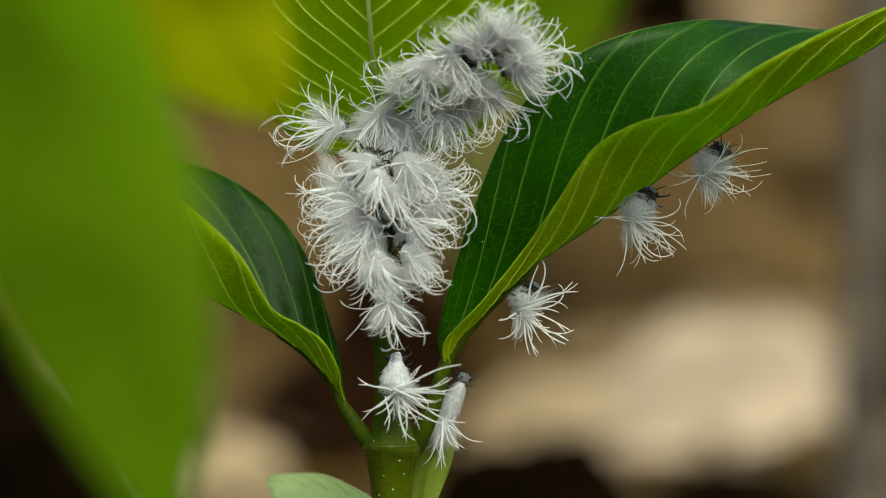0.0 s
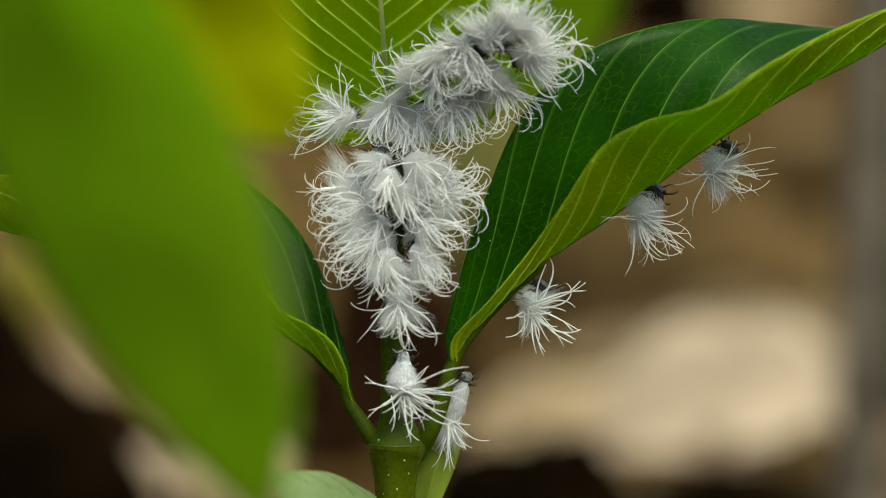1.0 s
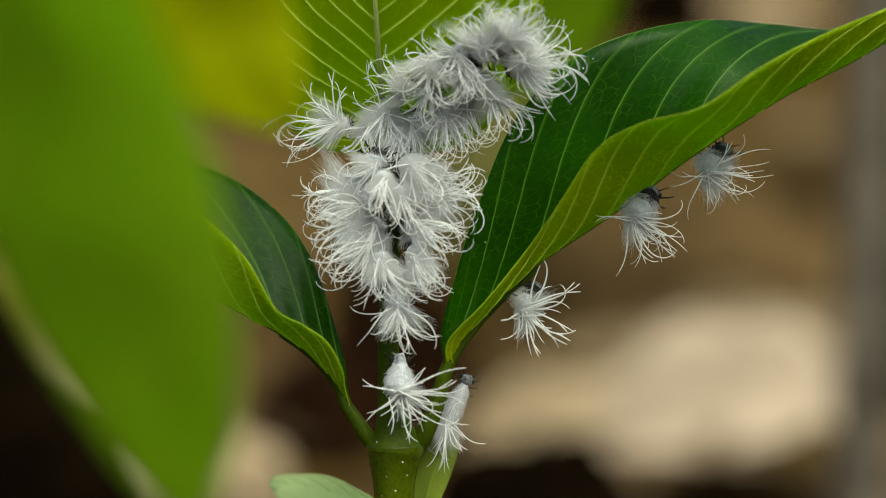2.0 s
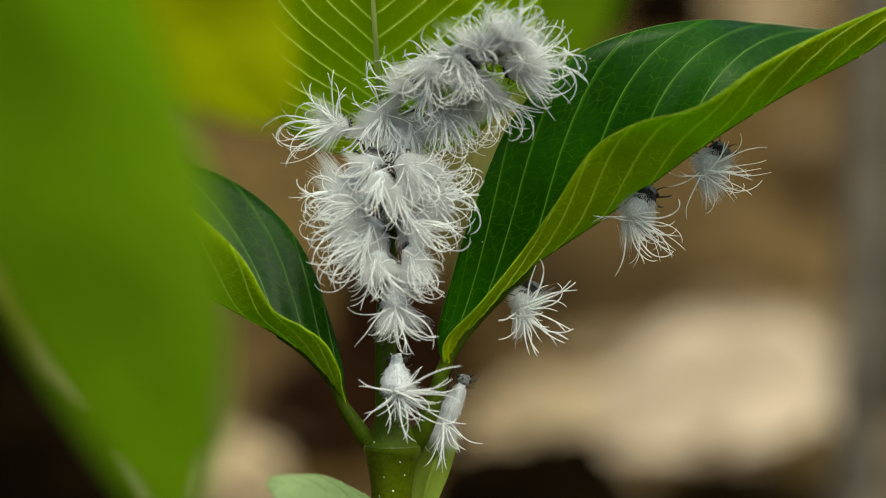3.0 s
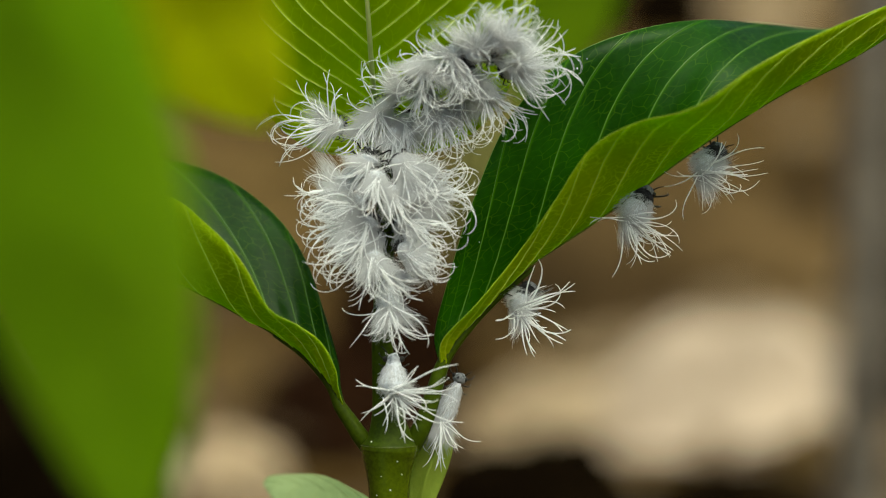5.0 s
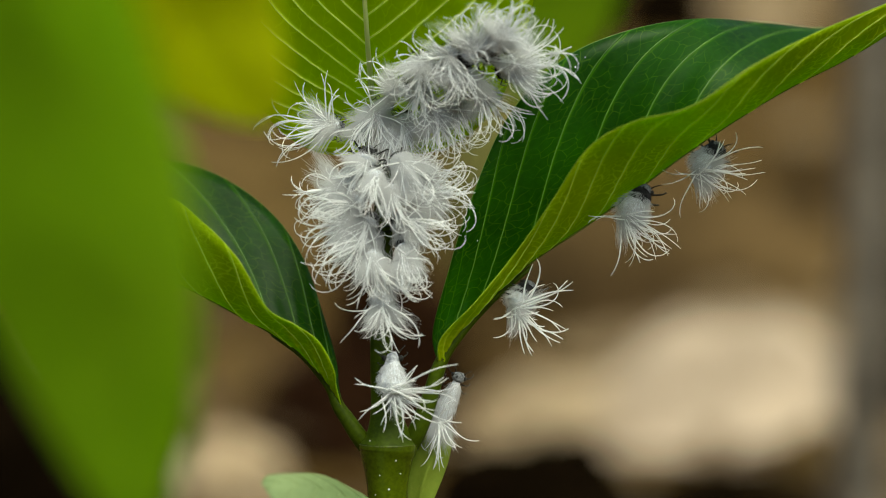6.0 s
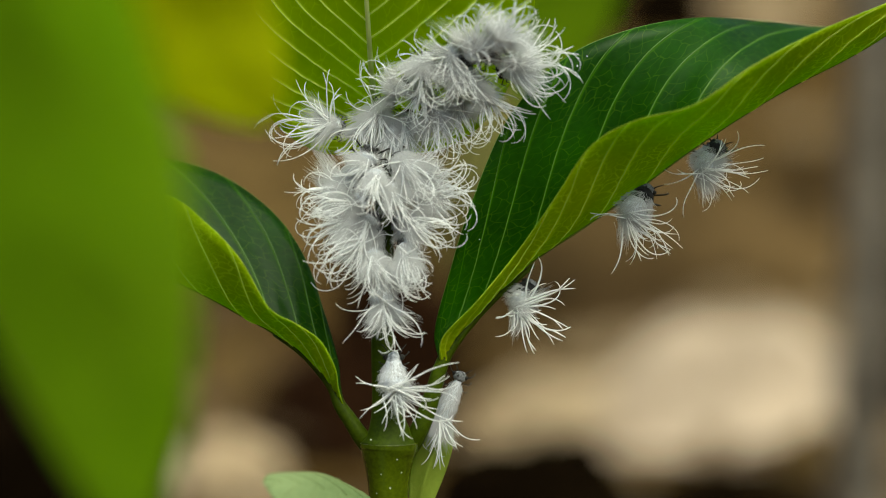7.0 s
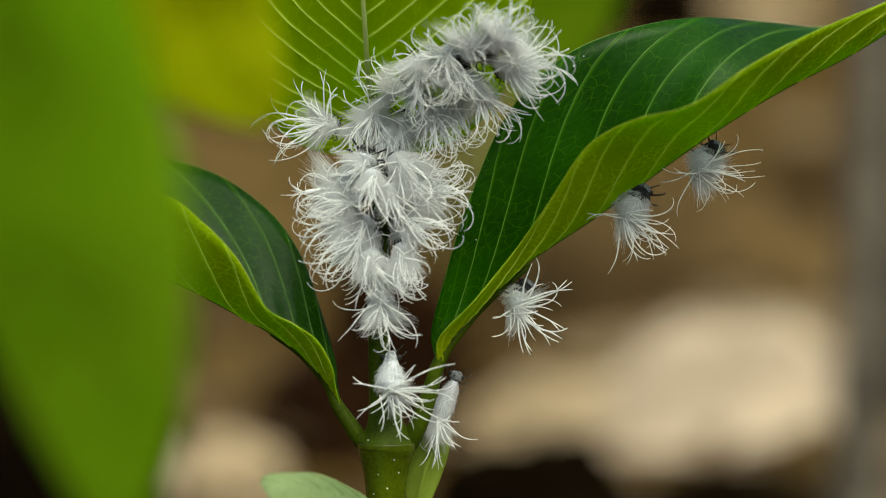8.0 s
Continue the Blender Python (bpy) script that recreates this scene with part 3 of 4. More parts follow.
# the large leaf that rises to the right, folded along its midrib
right_leaf, right_face = blade(
    "leaf",
    gpts([(784, 645, 1), (775, 592, 2), (798, 500, 0), (838, 370, -2), (905, 215, -3), (1000, 112, -2), (1110, 60, 0), (1240, 36, 7), (1360, 42, 22), (1480, 52, 17), (1600, 25, 2), (1700, -40, 0)]),
    gpts([(789, 646, 0), (807, 608, 0), (862, 540, 2), (945, 468, 2), (1040, 405, 2), (1130, 342, 2), (1225, 272, 2), (1316, 211, 3), (1408, 156, 2), (1506, 107, 1), (1600, 48, 0), (1700, -40, 0)]),
    gpts([(784, 644, -1), (790, 600, -3), (852, 535, -5), (925, 445, -5), (985, 360, -9), (1050, 265, -13), (1130, 218, -16), (1235, 190, -18), (1340, 120, -16), (1450, 62, -11), (1590, 4, -5), (1700, -40, 0)]),
    [LEAF_UNDER, LEAF_TOP], plant, "large glossy dark green leaf with yellow-green underside folded along its midrib", bulge=(-0.04, 0.03), n=130, quilt=(10, 0.28, 0.0009), course=(10, 0.29, 0.24, 0.45, 0.08, 0.98))
veins(right_leaf, right_face, 10, VEIN_TOP, VEIN_UNDER, reach=0.29, reach_near=0.24, first=0.08, last=0.98, size=0.00010, lift=(-0.00019, 0.00017))
rib(right_leaf, right_face, RIB_GREEN, 0.00045, 0.0001)
margin(right_leaf, right_face, 1, RIM)
margin(right_leaf, right_face, -1, VEIN_TOP)
flecks(right_leaf, right_face, ((0.474, -0.955), (0.486, -0.935), (0.468, -0.915), (0.25, -0.72)), -1)
flecks(right_leaf, right_face, ((0.73, -0.57),), -1, CUTICLE, "tiny black speck")
petiole([(706, 824, 2), (728, 798, 1), (746, 768, 0), (760, 735, 0), (773, 695, 0), (786, 652, 0), (807, 614, 0), (866, 546, 2), (950, 474, 2)], (0.0018, 0.0004), right_leaf, 2.0)

left_leaf, left_face = blade(
    "leaf",
    gpts([(614, 716, 1), (607, 684, 2), (603, 640, 4), (580, 560, 6), (545, 460, 9), (490, 380, 12), (400, 314, 15), (300, 284, 17), (180, 276, 14), (60, 275, 8), (-60, 300, 4), (-180, 350, 0)]),
    gpts([(612, 718, 0), (600, 692, 0), (579, 667, 0), (538, 625, 0), (490, 590, 1), (428, 556, 2), (340, 510, 3), (240, 470, 3), (130, 440, 3), (20, 415, 2), (-80, 390, 1), (-180, 350, 0)]),
    gpts([(611, 716, -1), (603, 684, -2), (598, 652, -4), (572, 605, -6), (530, 575, -7), (480, 545, -8), (430, 460, -9), (368, 394, -9), (300, 345, -9), (160, 318, -7), (0, 310, -4), (-180, 350, 0)]),
    [LEAF_TOP, LEAF_UNDER], plant, "folded green leaf with dark upper side and yellow-green underside", bulge=(-0.01, -0.06), n=110, quilt=(9, 0.28, -0.0006), course=(8, 0.28, 0.28, 0.45, 0.03, 0.93))
veins(left_leaf, left_face, 8, VEIN_TOP, VEIN_UNDER, reach=0.28, size=0.00010, lift=(0.00019, -0.00017))
rib(left_leaf, left_face, RIB_GREEN, 0.00045, -0.0001)
margin(left_leaf, left_face, 1, RIM)
margin(left_leaf, left_face, -1, VEIN_TOP)
petiole([(688, 824, 2), (664, 798, 1), (642, 771, 0), (624, 744, 0), (606, 718, 0), (595, 691, 0), (575, 664, 0), (538, 626, 0), (489, 593, 1)], (0.0018, 0.0003), left_leaf)

top_leaf, top_face = blade(
    "leaf",
    gpts([(672, 262, 8), (610, 276, 7), (540, 258, 6), (480, 205, 3), (440, 110, -2), (425, 0, -6), (440, -140, -9), (520, -280, -11), (650, -420, -12)]),
    gpts([(682, 255, 10), (676, 225, 9), (670, 180, 8), (664, 120, 3), (658, 50, -2), (652, -30, -5), (648, -150, -9), (650, -280, -11), (650, -420, -12)]),
    gpts([(692, 262, 8), (760, 270, 7), (840, 235, 5), (900, 160, 2), (935, 60, -2), (950, -30, -5), (920, -150, -9), (800, -290, -11), (650, -420, -12)]),
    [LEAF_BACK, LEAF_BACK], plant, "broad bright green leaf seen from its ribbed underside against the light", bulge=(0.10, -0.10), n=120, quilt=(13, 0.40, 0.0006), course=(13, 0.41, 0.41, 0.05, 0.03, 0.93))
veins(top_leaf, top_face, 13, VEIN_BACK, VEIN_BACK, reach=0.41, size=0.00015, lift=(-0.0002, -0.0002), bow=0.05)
rib(top_leaf, top_face, RIB_UNDER, 0.00085, -0.0006)

pale_leaf, pale_face = blade(
    "leaf",
    gpts([(690, 912, -4), (640, 869, -8), (580, 845, -14), (520, 837, -20), (480, 845, -24), (470, 857, -26)]),
    gpts([(692, 917, -4), (650, 892, -10), (600, 875, -16), (545, 863, -22), (500, 857, -26), (470, 857, -26)]),
    gpts([(690, 922, -6), (650, 932, -16), (600, 932, -24), (545, 922, -30), (495, 892, -31), (470, 857, -26)]),
    [LEAF_PALE, LEAF_PALE], plant, "pale dusty green small leaf below the node", bulge=(0.06, 0.06), n=40, wave=0.0003, wave_n=5)
veins(pale_leaf, pale_face, 6, LEAF_PALE, LEAF_PALE, size=0.00022, lift=(0.00014, 0.00014))
margin(pale_leaf, pale_face, -1, VEIN_UNDER)

young_leaf, young_face = blade(
    "leaf",
    gpts([(735, 950, 3), (728, 880, 3), (732, 830, 4), (748, 785, 4), (775, 758, 5), (800, 750, 5)]),
    gpts([(742, 950, 3), (748, 890, 2), (760, 840, 2), (775, 800, 3), (788, 770, 4), (800, 750, 5)]),
    gpts([(750, 950, 3), (772, 890, 3), (792, 840, 4), (804, 800, 4), (806, 770, 5), (800, 750, 5)]),
    [LEAF_YOUNG, LEAF_YOUNG], plant, "thin translucent yellow-green young leaf beside the stem", bulge=(0.08, 0.08), n=26)
veins(young_leaf, young_face, 5, LEAF_YOUNG, LEAF_YOUNG, size=0.00015)

MOVES += [(plant, "stem", None), (right_leaf, "right", plant), (left_leaf, "left", plant), (top_leaf, "top", plant)]

# the shrub close to the lens, whose leaves hang into the view
shrub = new("near_shrub")
tagged(shrub, "shrub close to the lens with broad hanging green leaves", "shrub")
bm = bmesh.new()
stalk = [VIEW.inverted() @ Vector((-0.20, -0.17, -0.01)), grid(-900, 500, -0.16), grid(-700, -300, -0.16), grid(-200, -560, -0.15), grid(60, -600, -0.14)]
tube(bm, spline(stalk, 30), [0.004 - 0.0022 * i / 30 for i in range(31)], 12)
part("stem", bm, STEM, shrub)
near_leaf, near_face = blade(
    "leaf",
    gpts([(20, -560, -155), (-130, -450, -160), (-200, -250, -160), (-170, 0, -160), (-120, 220, -160), (-65, 420, -160), (15, 600, -160), (115, 760, -160), (208, 890, -160), (290, 985, -160)]),
    gpts([(30, -560, -155), (10, -450, -166), (10, -250, -166), (60, 0, -166), (110, 220, -164), (165, 420, -164), (210, 600, -162), (245, 760, -161), (270, 890, -161), (290, 985, -160)]),
    gpts([(40, -560, -155), (130, -450, -160), (130, -250, -162), (238, 0, -163), (325, 220, -164), (370, 420, -164), (380, 600, -163), (368, 760, -162), (330, 890, -161), (290, 985, -160)]),
    [LEAF_NEAR, LEAF_NEAR], shrub, "broad green hanging leaf, softly out of focus", bulge=(0.03, 0.03), n=40)
rib(near_leaf, near_face, LEAF_NEAR, 0.0009, -0.0003)
veins(near_leaf, near_face, 9, LEAF_NEAR, LEAF_NEAR, size=0.0004)
yellow_leaf, yellow_face = blade(
    "leaf",
    gpts([(60, -600, -142), (-10, -420, -136), (30, -200, -130), (120, -20, -125), (220, 95, -121), (320, 170, -120), (410, 205, -119), (486, 214, -118)]),
    gpts([(65, -600, -142), (120, -430, -136), (200, -260, -130), (280, -110, -125), (345, 5, -121), (400, 95, -120), (445, 160, -119), (486, 214, -118)]),
    gpts([(70, -600, -142), (230, -480, -136), (360, -300, -130), (445, -130, -125), (495, 10, -121), (517, 100, -120), (514, 170, -119), (486, 214, -118)]),
    [LEAF_YELLOW, LEAF_YELLOW], shrub, "yellowing leaf hanging out of focus", bulge=(0.02, 0.02), n=30)
rib(yellow_leaf, yellow_face, LEAF_YELLOW, 0.0005)
veins(yellow_leaf, yellow_face, 7, LEAF_YELLOW, LEAF_YELLOW, size=0.0003)
MOVES += [(yellow_leaf, "yellow", shrub)]


# a leaf of the tree's limb, which shows soft above the cluster
far_leaf, far_face = blade(
    "leaf",
    gpts([(1010, -500, 340), (900, -420, 335), (850, -250, 335), (850, -80, 335), (870, 60, 335), (900, 160, 335), (930, 200, 335)]),
    gpts([(1010, -500, 340), (1000, -400, 338), (980, -250, 338), (965, -100, 338), (950, 20, 338), (938, 120, 336), (930, 200, 335)]),
    gpts([(1010, -500, 340), (1090, -420, 345), (1130, -250, 345), (1110, -80, 345), (1080, 50, 342), (1010, 150, 338), (930, 200, 335)]),
    [LEAF_FAR, LEAF_FAR], tree, "soft green hanging leaf far out of focus", bulge=(0.05, 0.05), n=24)
rib(far_leaf, far_face, LEAF_FAR, 0.0008)
far_leaf.matrix_basis = Matrix.Translation(-tree.location) @ VIEW


# ---- planthopper nymphs ----
def data_of(name, bm, mat):
    me = bpy.data.meshes.new(name)
    bm.to_mesh(me)
    bm.free()
    me.materials.append(mat)
    return me


def curl_line(reach, bend, late, n, rnd):
    """A line from the origin to x = reach that turns by bend degrees on its way, most of it late, counter-clockwise where bend is positive."""
    p, pts = Vector((0, 0, 0)), [Vector((0, 0, 0))]
    wob, ph = rnd.uniform(0.02, 0.09), rnd.uniform(0, 6.28)
    for i in range(n):
        f = (i + 0.5) / n
        a = radians(bend) * f ** late + wob * math.sin(ph + 9 * f)
        p = p + Vector((math.cos(a), math.sin(a), 0))
        pts.append(p.copy())
    turn = Matrix.Rotation(-math.atan2(p.y, p.x), 3, "Z")
    return [turn @ q * (reach / p.length) for q in pts]


def strand_mesh(reach, bend, width, rnd, rise=0.0, fork=False):
    """One curled wax filament, thickest in its middle, that may split at its tip."""
    n = 12 if abs(bend) < 70 else 16
    pts = curl_line(reach, max(-165, min(165, bend * 1.3)), rnd.uniform(1.7, 4.0), n, rnd)
    arch = rnd.uniform(0.02, 0.12) * reach
    pts = [q + Vector((0, 0, rise * q.x + arch * math.sin(math.pi * i / n))) for i, q in enumerate(pts)]
    bm = bmesh.new()
    tube(bm, pts, [width * (0.75 + 0.25 * math.sin(3.1 * min(1, i / n * 1.3))) * (1 - 0.30 * (i / n) ** 2) * (0.55 if i == n else 1) for i in range(n + 1)], 6)
    if fork:
        k = n * 2 // 3
        away = Vector((0.55, rnd.choice((-1, 1)) * 0.8, 0.15))
        step = (pts[k + 1] - pts[k]).length
        twig = [pts[k] + (pts[k + 1] - pts[k]).normalized() * step * q * 0.8 + away * step * 0.34 * q ** 1.25 for q in (0, 1, 2, 3)]
        tube(bm, twig, [width * 0.8, width * 0.75, width * 0.65, width * 0.4], 5)
    return data_of("wax_filament", bm, WAX)


def tuft_mesh(k):
    """A combed bundle of very fine wax hairs, 1 long, along x, that opens like a brush."""
    rnd = random.Random(300 + k)
    bm = bmesh.new()
    locks = [(rnd.gauss(0, 0.42), rnd.gauss(0.08, 0.30), rnd.uniform(0.55, 1.0), rnd.uniform(-0.25, 0.25)) for _ in range(26)]
    for q in range(1150):
        ly, lz, ll, lb = locks[rnd.randrange(26)]
        d = Vector((1, ly + rnd.gauss(0, 0.07), lz + rnd.gauss(0, 0.07))).normalized()
        p = Vector((rnd.uniform(-0.22, 0.10), d.y * 0.2 + rnd.gauss(0, 0.10), d.z * 0.2 + rnd.gauss(0, 0.07)))
        ln = ll * rnd.uniform(0.45, 1.0)
        bend = Vector((-0.10, d.y * 0.7 + lb, d.z * 0.5 + rnd.uniform(-0.1, 0.1)))
        pts = [p + d * (ln * i / 5) + bend * (ln * 0.5 * (i / 5) ** 2.2) for i in range(6)]
        tube(bm, pts, [0.0058, 0.0058, 0.0052, 0.0046, 0.0038, 0.0022], 3, caps=False)
    return data_of("wax_wool", bm, WOOL)


def coat_mesh(k):
    """The short felt of wax that clothes a body: 1 long from tail to neck along -x, about 1 wide."""
    rnd = random.Random(500 + k)
    bm = bmesh.new()
    for q in range(1300):
        f, al = rnd.uniform(-0.05, 0.86), rnd.uniform(0, 6.283)
        girth = 0.46 * min(1, max(0, f / 0.36 + 0.02)) ** 0.5 * (1.04 - 0.58 * max(0, f) ** 1.5)
        out = Vector((0, math.cos(al), math.sin(al)))
        p = Vector((-f, out.y * girth, out.z * girth * 0.9))
        d = (Vector((rnd.uniform(0.6, 1.3), 0, 0)) + out * rnd.uniform(0.3, 0.8) + Vector((0, rnd.gauss(0, 0.25), rnd.gauss(0, 0.25)))).normalized()
        ln = rnd.uniform(0.10, 0.30)
        pts = [p + d * (ln * i / 3) + out * (ln * 0.12 * (i / 3) ** 2) for i in range(4)]
        tube(bm, pts, [0.006, 0.006, 0.005, 0.003], 3, caps=False)
    return data_of("wax_felt", bm, WOOL)


def body_mesh():
    """Ringed, tapering body along x, tail at 0, neck at -1, about 1 wide."""
    bm = bmesh.new()
    n, sides, rows = 26, 18, []
    for i in range(n + 1):
        f = i / n
        r = min(1, (f / 0.36 + 0.01)) ** 0.5 * (1.04 - 0.58 * f ** 1.5) * (1 + 0.014 * math.sin(f * 46))
        row = []
        for k in range(sides):
            a = 6.28318 * k / sides
            keel = 0.10 * max(0, math.sin(a)) ** 8
            q = r * (1 + keel + 0.08 * noise.noise((5 * f, 1.6 * math.cos(a), 1.6 * math.sin(a))) + 0.05 * noise.noise((14 * f, 4 * math.cos(a), 4 * math.sin(a))))
            row.append(bm.verts.new((0.12 - 1.05 * f, 0.47 * q * math.cos(a), 0.38 * q * math.sin(a))))
        rows.append(row)
    for lo, hi in zip(rows, rows[1:]):
        for k in range(sides):
            bm.faces.new((lo[k], hi[k], hi[(k + 1) % sides], lo[(k + 1) % sides])).smooth = True
    bm.faces.new(rows[0])
    bm.faces.new(rows[-1][::-1])
    return data_of("body", bm, WAX_BODY)


def ball_mesh(name, mat, at, size, seed=0.0, rough=0.0):
    bm = bmesh.new()
    bmesh.ops.create_uvsphere(bm, u_segments=16, v_segments=12, radius=1)
    for v in bm.verts:
        d = 1 + rough * noise.noise(v.co * 3 + Vector((seed, 0, 0)))
        v.co = Vector((v.co.x * size[0] * d + at[0], v.co.y * size[1] * d + at[1], v.co.z * size[2] * d + at[2]))
    for f in bm.faces:
        f.smooth = True
    return data_of(name, bm, mat)


def leg_mesh(side, k):
    """A thin jointed leg, in body widths."""
    bm = bmesh.new()
    x = 0.30 * k
    pts = [Vector((x, side * 0.30, -0.1)), Vector((x - 0.20 + 0.16 * k, side * 0.62, 0.10)), Vector((x - 0.42 + 0.22 * k, side * 0.74, -0.25)), Vector((x - 0.50 + 0.26 * k, side * 0.68, -0.42))]
    tube(bm, pts, [0.036, 0.030, 0.022, 0.014], 6)
    return data_of("leg", bm, CUTICLE)


def feeler_mesh(side):
    bm = bmesh.new()
    pts = [Vector((-0.12, side * 0.14, 0)), Vector((-0.27, side * 0.22, 0.08)), Vector((-0.42, side * 0.36, 0.1))]
    tube(bm, pts, [0.03, 0.02, 0.012], 5)
    return data_of("feeler", bm, CUTICLE)


TUFTS = [tuft_mesh(k) for k in range(5)]
COATS = [coat_mesh(k) for k in range(3)]
BODY = body_mesh()
HEADM = ball_mesh("head", HEAD, (0, 0, 0), (0.22, 0.27, 0.24), 3.0, 0.15)
HEADW = ball_mesh("head", HEAD_WAXY, (0.06, 0, 0), (0.30, 0.21, 0.20), 3.0, 0.25)
EYES = [ball_mesh("eye", CUTICLE, (-0.04, s * 0.25, 0.08), (0.09, 0.07, 0.09)) for s in (-1, 1)]
THORAXM = ball_mesh("thorax", THORAX, (0.24, 0, 0), (0.34, 0.40, 0.34), 8.0, 0.2)
LEGS = [leg_mesh(s, k) for s in (-1, 1) for k in range(3)]
FEELERS = [feeler_mesh(s) for s in (-1, 1)]


def facing(phi, tilt):
    """Axes with x pointing phi degrees (0 right, 90 up) in the view and tilted towards the lens."""
    axis = Vector((math.cos(radians(phi)) * math.cos(radians(tilt)), math.sin(radians(phi)) * math.cos(radians(tilt)), math.sin(radians(tilt))))
    z = (Vector((0, 0, 1)) - axis * axis.z).normalized()
    return Matrix((axis, z.cross(axis), z)).transposed().to_4x4()


NYMPH_COUNT = [0]


def nymph(label, host, root, head, girth, phi, spread, fill, lengths, tuft, strands, dark=True, legs=0.9, width=0.000112, felt=1.0, crown=1.0, jig=()):
    """A nymph whose plume springs from root (steps across and down, mm behind the plane of sharpness).
    head: where its head lies, in steps from root (right, up), and its tilt. girth: body width in steps; crown: how much larger its head is than usual. phi, spread: the plume's way and half width in degrees.
    fill, lengths: number and lengths of its common filaments; tuft: length and width of its fine wool; strands: its long ones, way, reach and bend.
    jig: rows of its own crawling: seconds, shift right and down in steps, turn in degrees."""
    seed = NYMPH_COUNT[0] = NYMPH_COUNT[0] + 1
    rnd = random.Random(900 + seed)
    base = Matrix.Translation(gpts([root])[0])
    thing = new("planthopper_nymph")
    tagged(thing, label, "insect", group="planthopper nymphs on the plant")
    thing.matrix_world = VIEW @ base
    long, way = math.hypot(head[0], head[1]) * 1e-4, math.degrees(math.atan2(head[1], head[0]))
    wide = girth * 1e-4
    turn = facing(way + 180, -head[2])
    at_head = turn @ Matrix.Translation((-long, 0, 0)) @ Matrix.Diagonal((wide * crown, wide * crown, wide * crown, 1))
    part("body", BODY, None, thing).matrix_basis = turn @ Matrix.Diagonal((long, wide, wide, 1))
    for me in (HEADW if dark is False else HEADM, *EYES, *FEELERS, *([THORAXM] if dark else [])):
        part(me.name.split(".")[0], me, None, thing).matrix_basis = at_head
    for me in LEGS if legs else ():
        part("leg", me, None, thing).matrix_basis = at_head @ Matrix.Diagonal((legs, legs, legs, 1))
    if felt:
        part("wax_felt", COATS[seed % 3], None, thing, "short white felt of wax", kind="stuff").matrix_basis = turn @ Matrix.Diagonal((long, wide * felt, wide * felt, 1))
    if tuft:
        part("wax_wool", TUFTS[seed % 5], None, thing, "fine woolly white wax", kind="stuff").matrix_basis = facing(phi, 12) @ Matrix.Diagonal((tuft[0] * 1e-4, tuft[1] * 1e-4, tuft[1] * 0.8e-4, 1))
    for k in range(fill + len(strands)):
        if k < fill:
            off = rnd.uniform(-1, 1) * abs(rnd.uniform(0, 1)) ** 0.35
            ang, reach = phi + spread * off, rnd.uniform(*lengths)
            bend = math.copysign(rnd.choice((20, 45, 70, 100, 130)) * rnd.uniform(0.7, 1.2), off + rnd.gauss(0, 0.35))
            rise = rnd.uniform(-0.1, 0.55)
            if rnd.random() < 0.10:
                ang, reach = phi + rnd.uniform(-180, 180), reach * rnd.uniform(0.4, 0.75)
                rise = rnd.uniform(0.2, 0.9)
        else:
            ang, reach, bend = strands[k - fill]
            rise = rnd.uniform(0.0, 0.3)
        seat = Vector((rnd.gauss(0, 0.10), rnd.gauss(0, 0.10), rnd.uniform(0.05, 0.34))) * wide if wide else Vector()
        me = strand_mesh(reach * 1e-4, bend, width * rnd.uniform(0.8, 1.15) * (0.9 if k < fill else 1.15), rnd, rise, k >= fill and rnd.random() < 0.22)
        part("wax_filament", me, None, thing).matrix_basis = Matrix.Translation(seat) @ Matrix.Rotation(radians(ang), 4, "Z")
    MOVES.append((thing, host, (base, jig)))
    return thing


STEM_L = "white wax-covered nymph with curling filaments clinging to the stem"
LEAF_L = "white wax-covered nymph with curling filaments on the backlit leaf"
HANG_L = "white nymph with long wax filaments hanging under the folded leaf"

# alone above the node, and the slender one beside it
nymph("white nymph with spread wax filaments alone above the node", "stem", (700, 695, -5), (1, 58, -14), 60, -25, 75, 8, (40, 75), (55, 42),
      ((161, 70, -25), (213, 76, -30), (220, 74, 10), (223, 57, -25), (240, 56, 10), (270, 73, -45), (281, 70, 10), (297, 80, 40), (304, 79, -30), (331, 93, 35), (333, 127, 28), (344, 76, 20),
       (329, 63, 15), (351, 101, -35), (6, 109, 25), (15, 110, 22), (22, 124, -18), (47, 70, 20), (54, 66, -20), (19, 57, -25), (338, 88, 20), (356, 90, -10)), dark=False, felt=0.9, width=0.00013, legs=0.6)
nymph("slender white nymph with a drooping plume beside the stem", "stem", (786, 744, 3), (32, 76, -4), 31, -95, 35, 8, (40, 75), (70, 40),
      ((-30, 72, 45), (300, 54, 60), (263, 86, -15), (268, 88, 10), (275, 84, 25), (246, 85, -30), (251, 58, -10), (25, 25, 60), (320, 40, -20), (40, 30, -60), (310, 62, 30)), dark=None, felt=1.15, legs=0.7, crown=1.5)

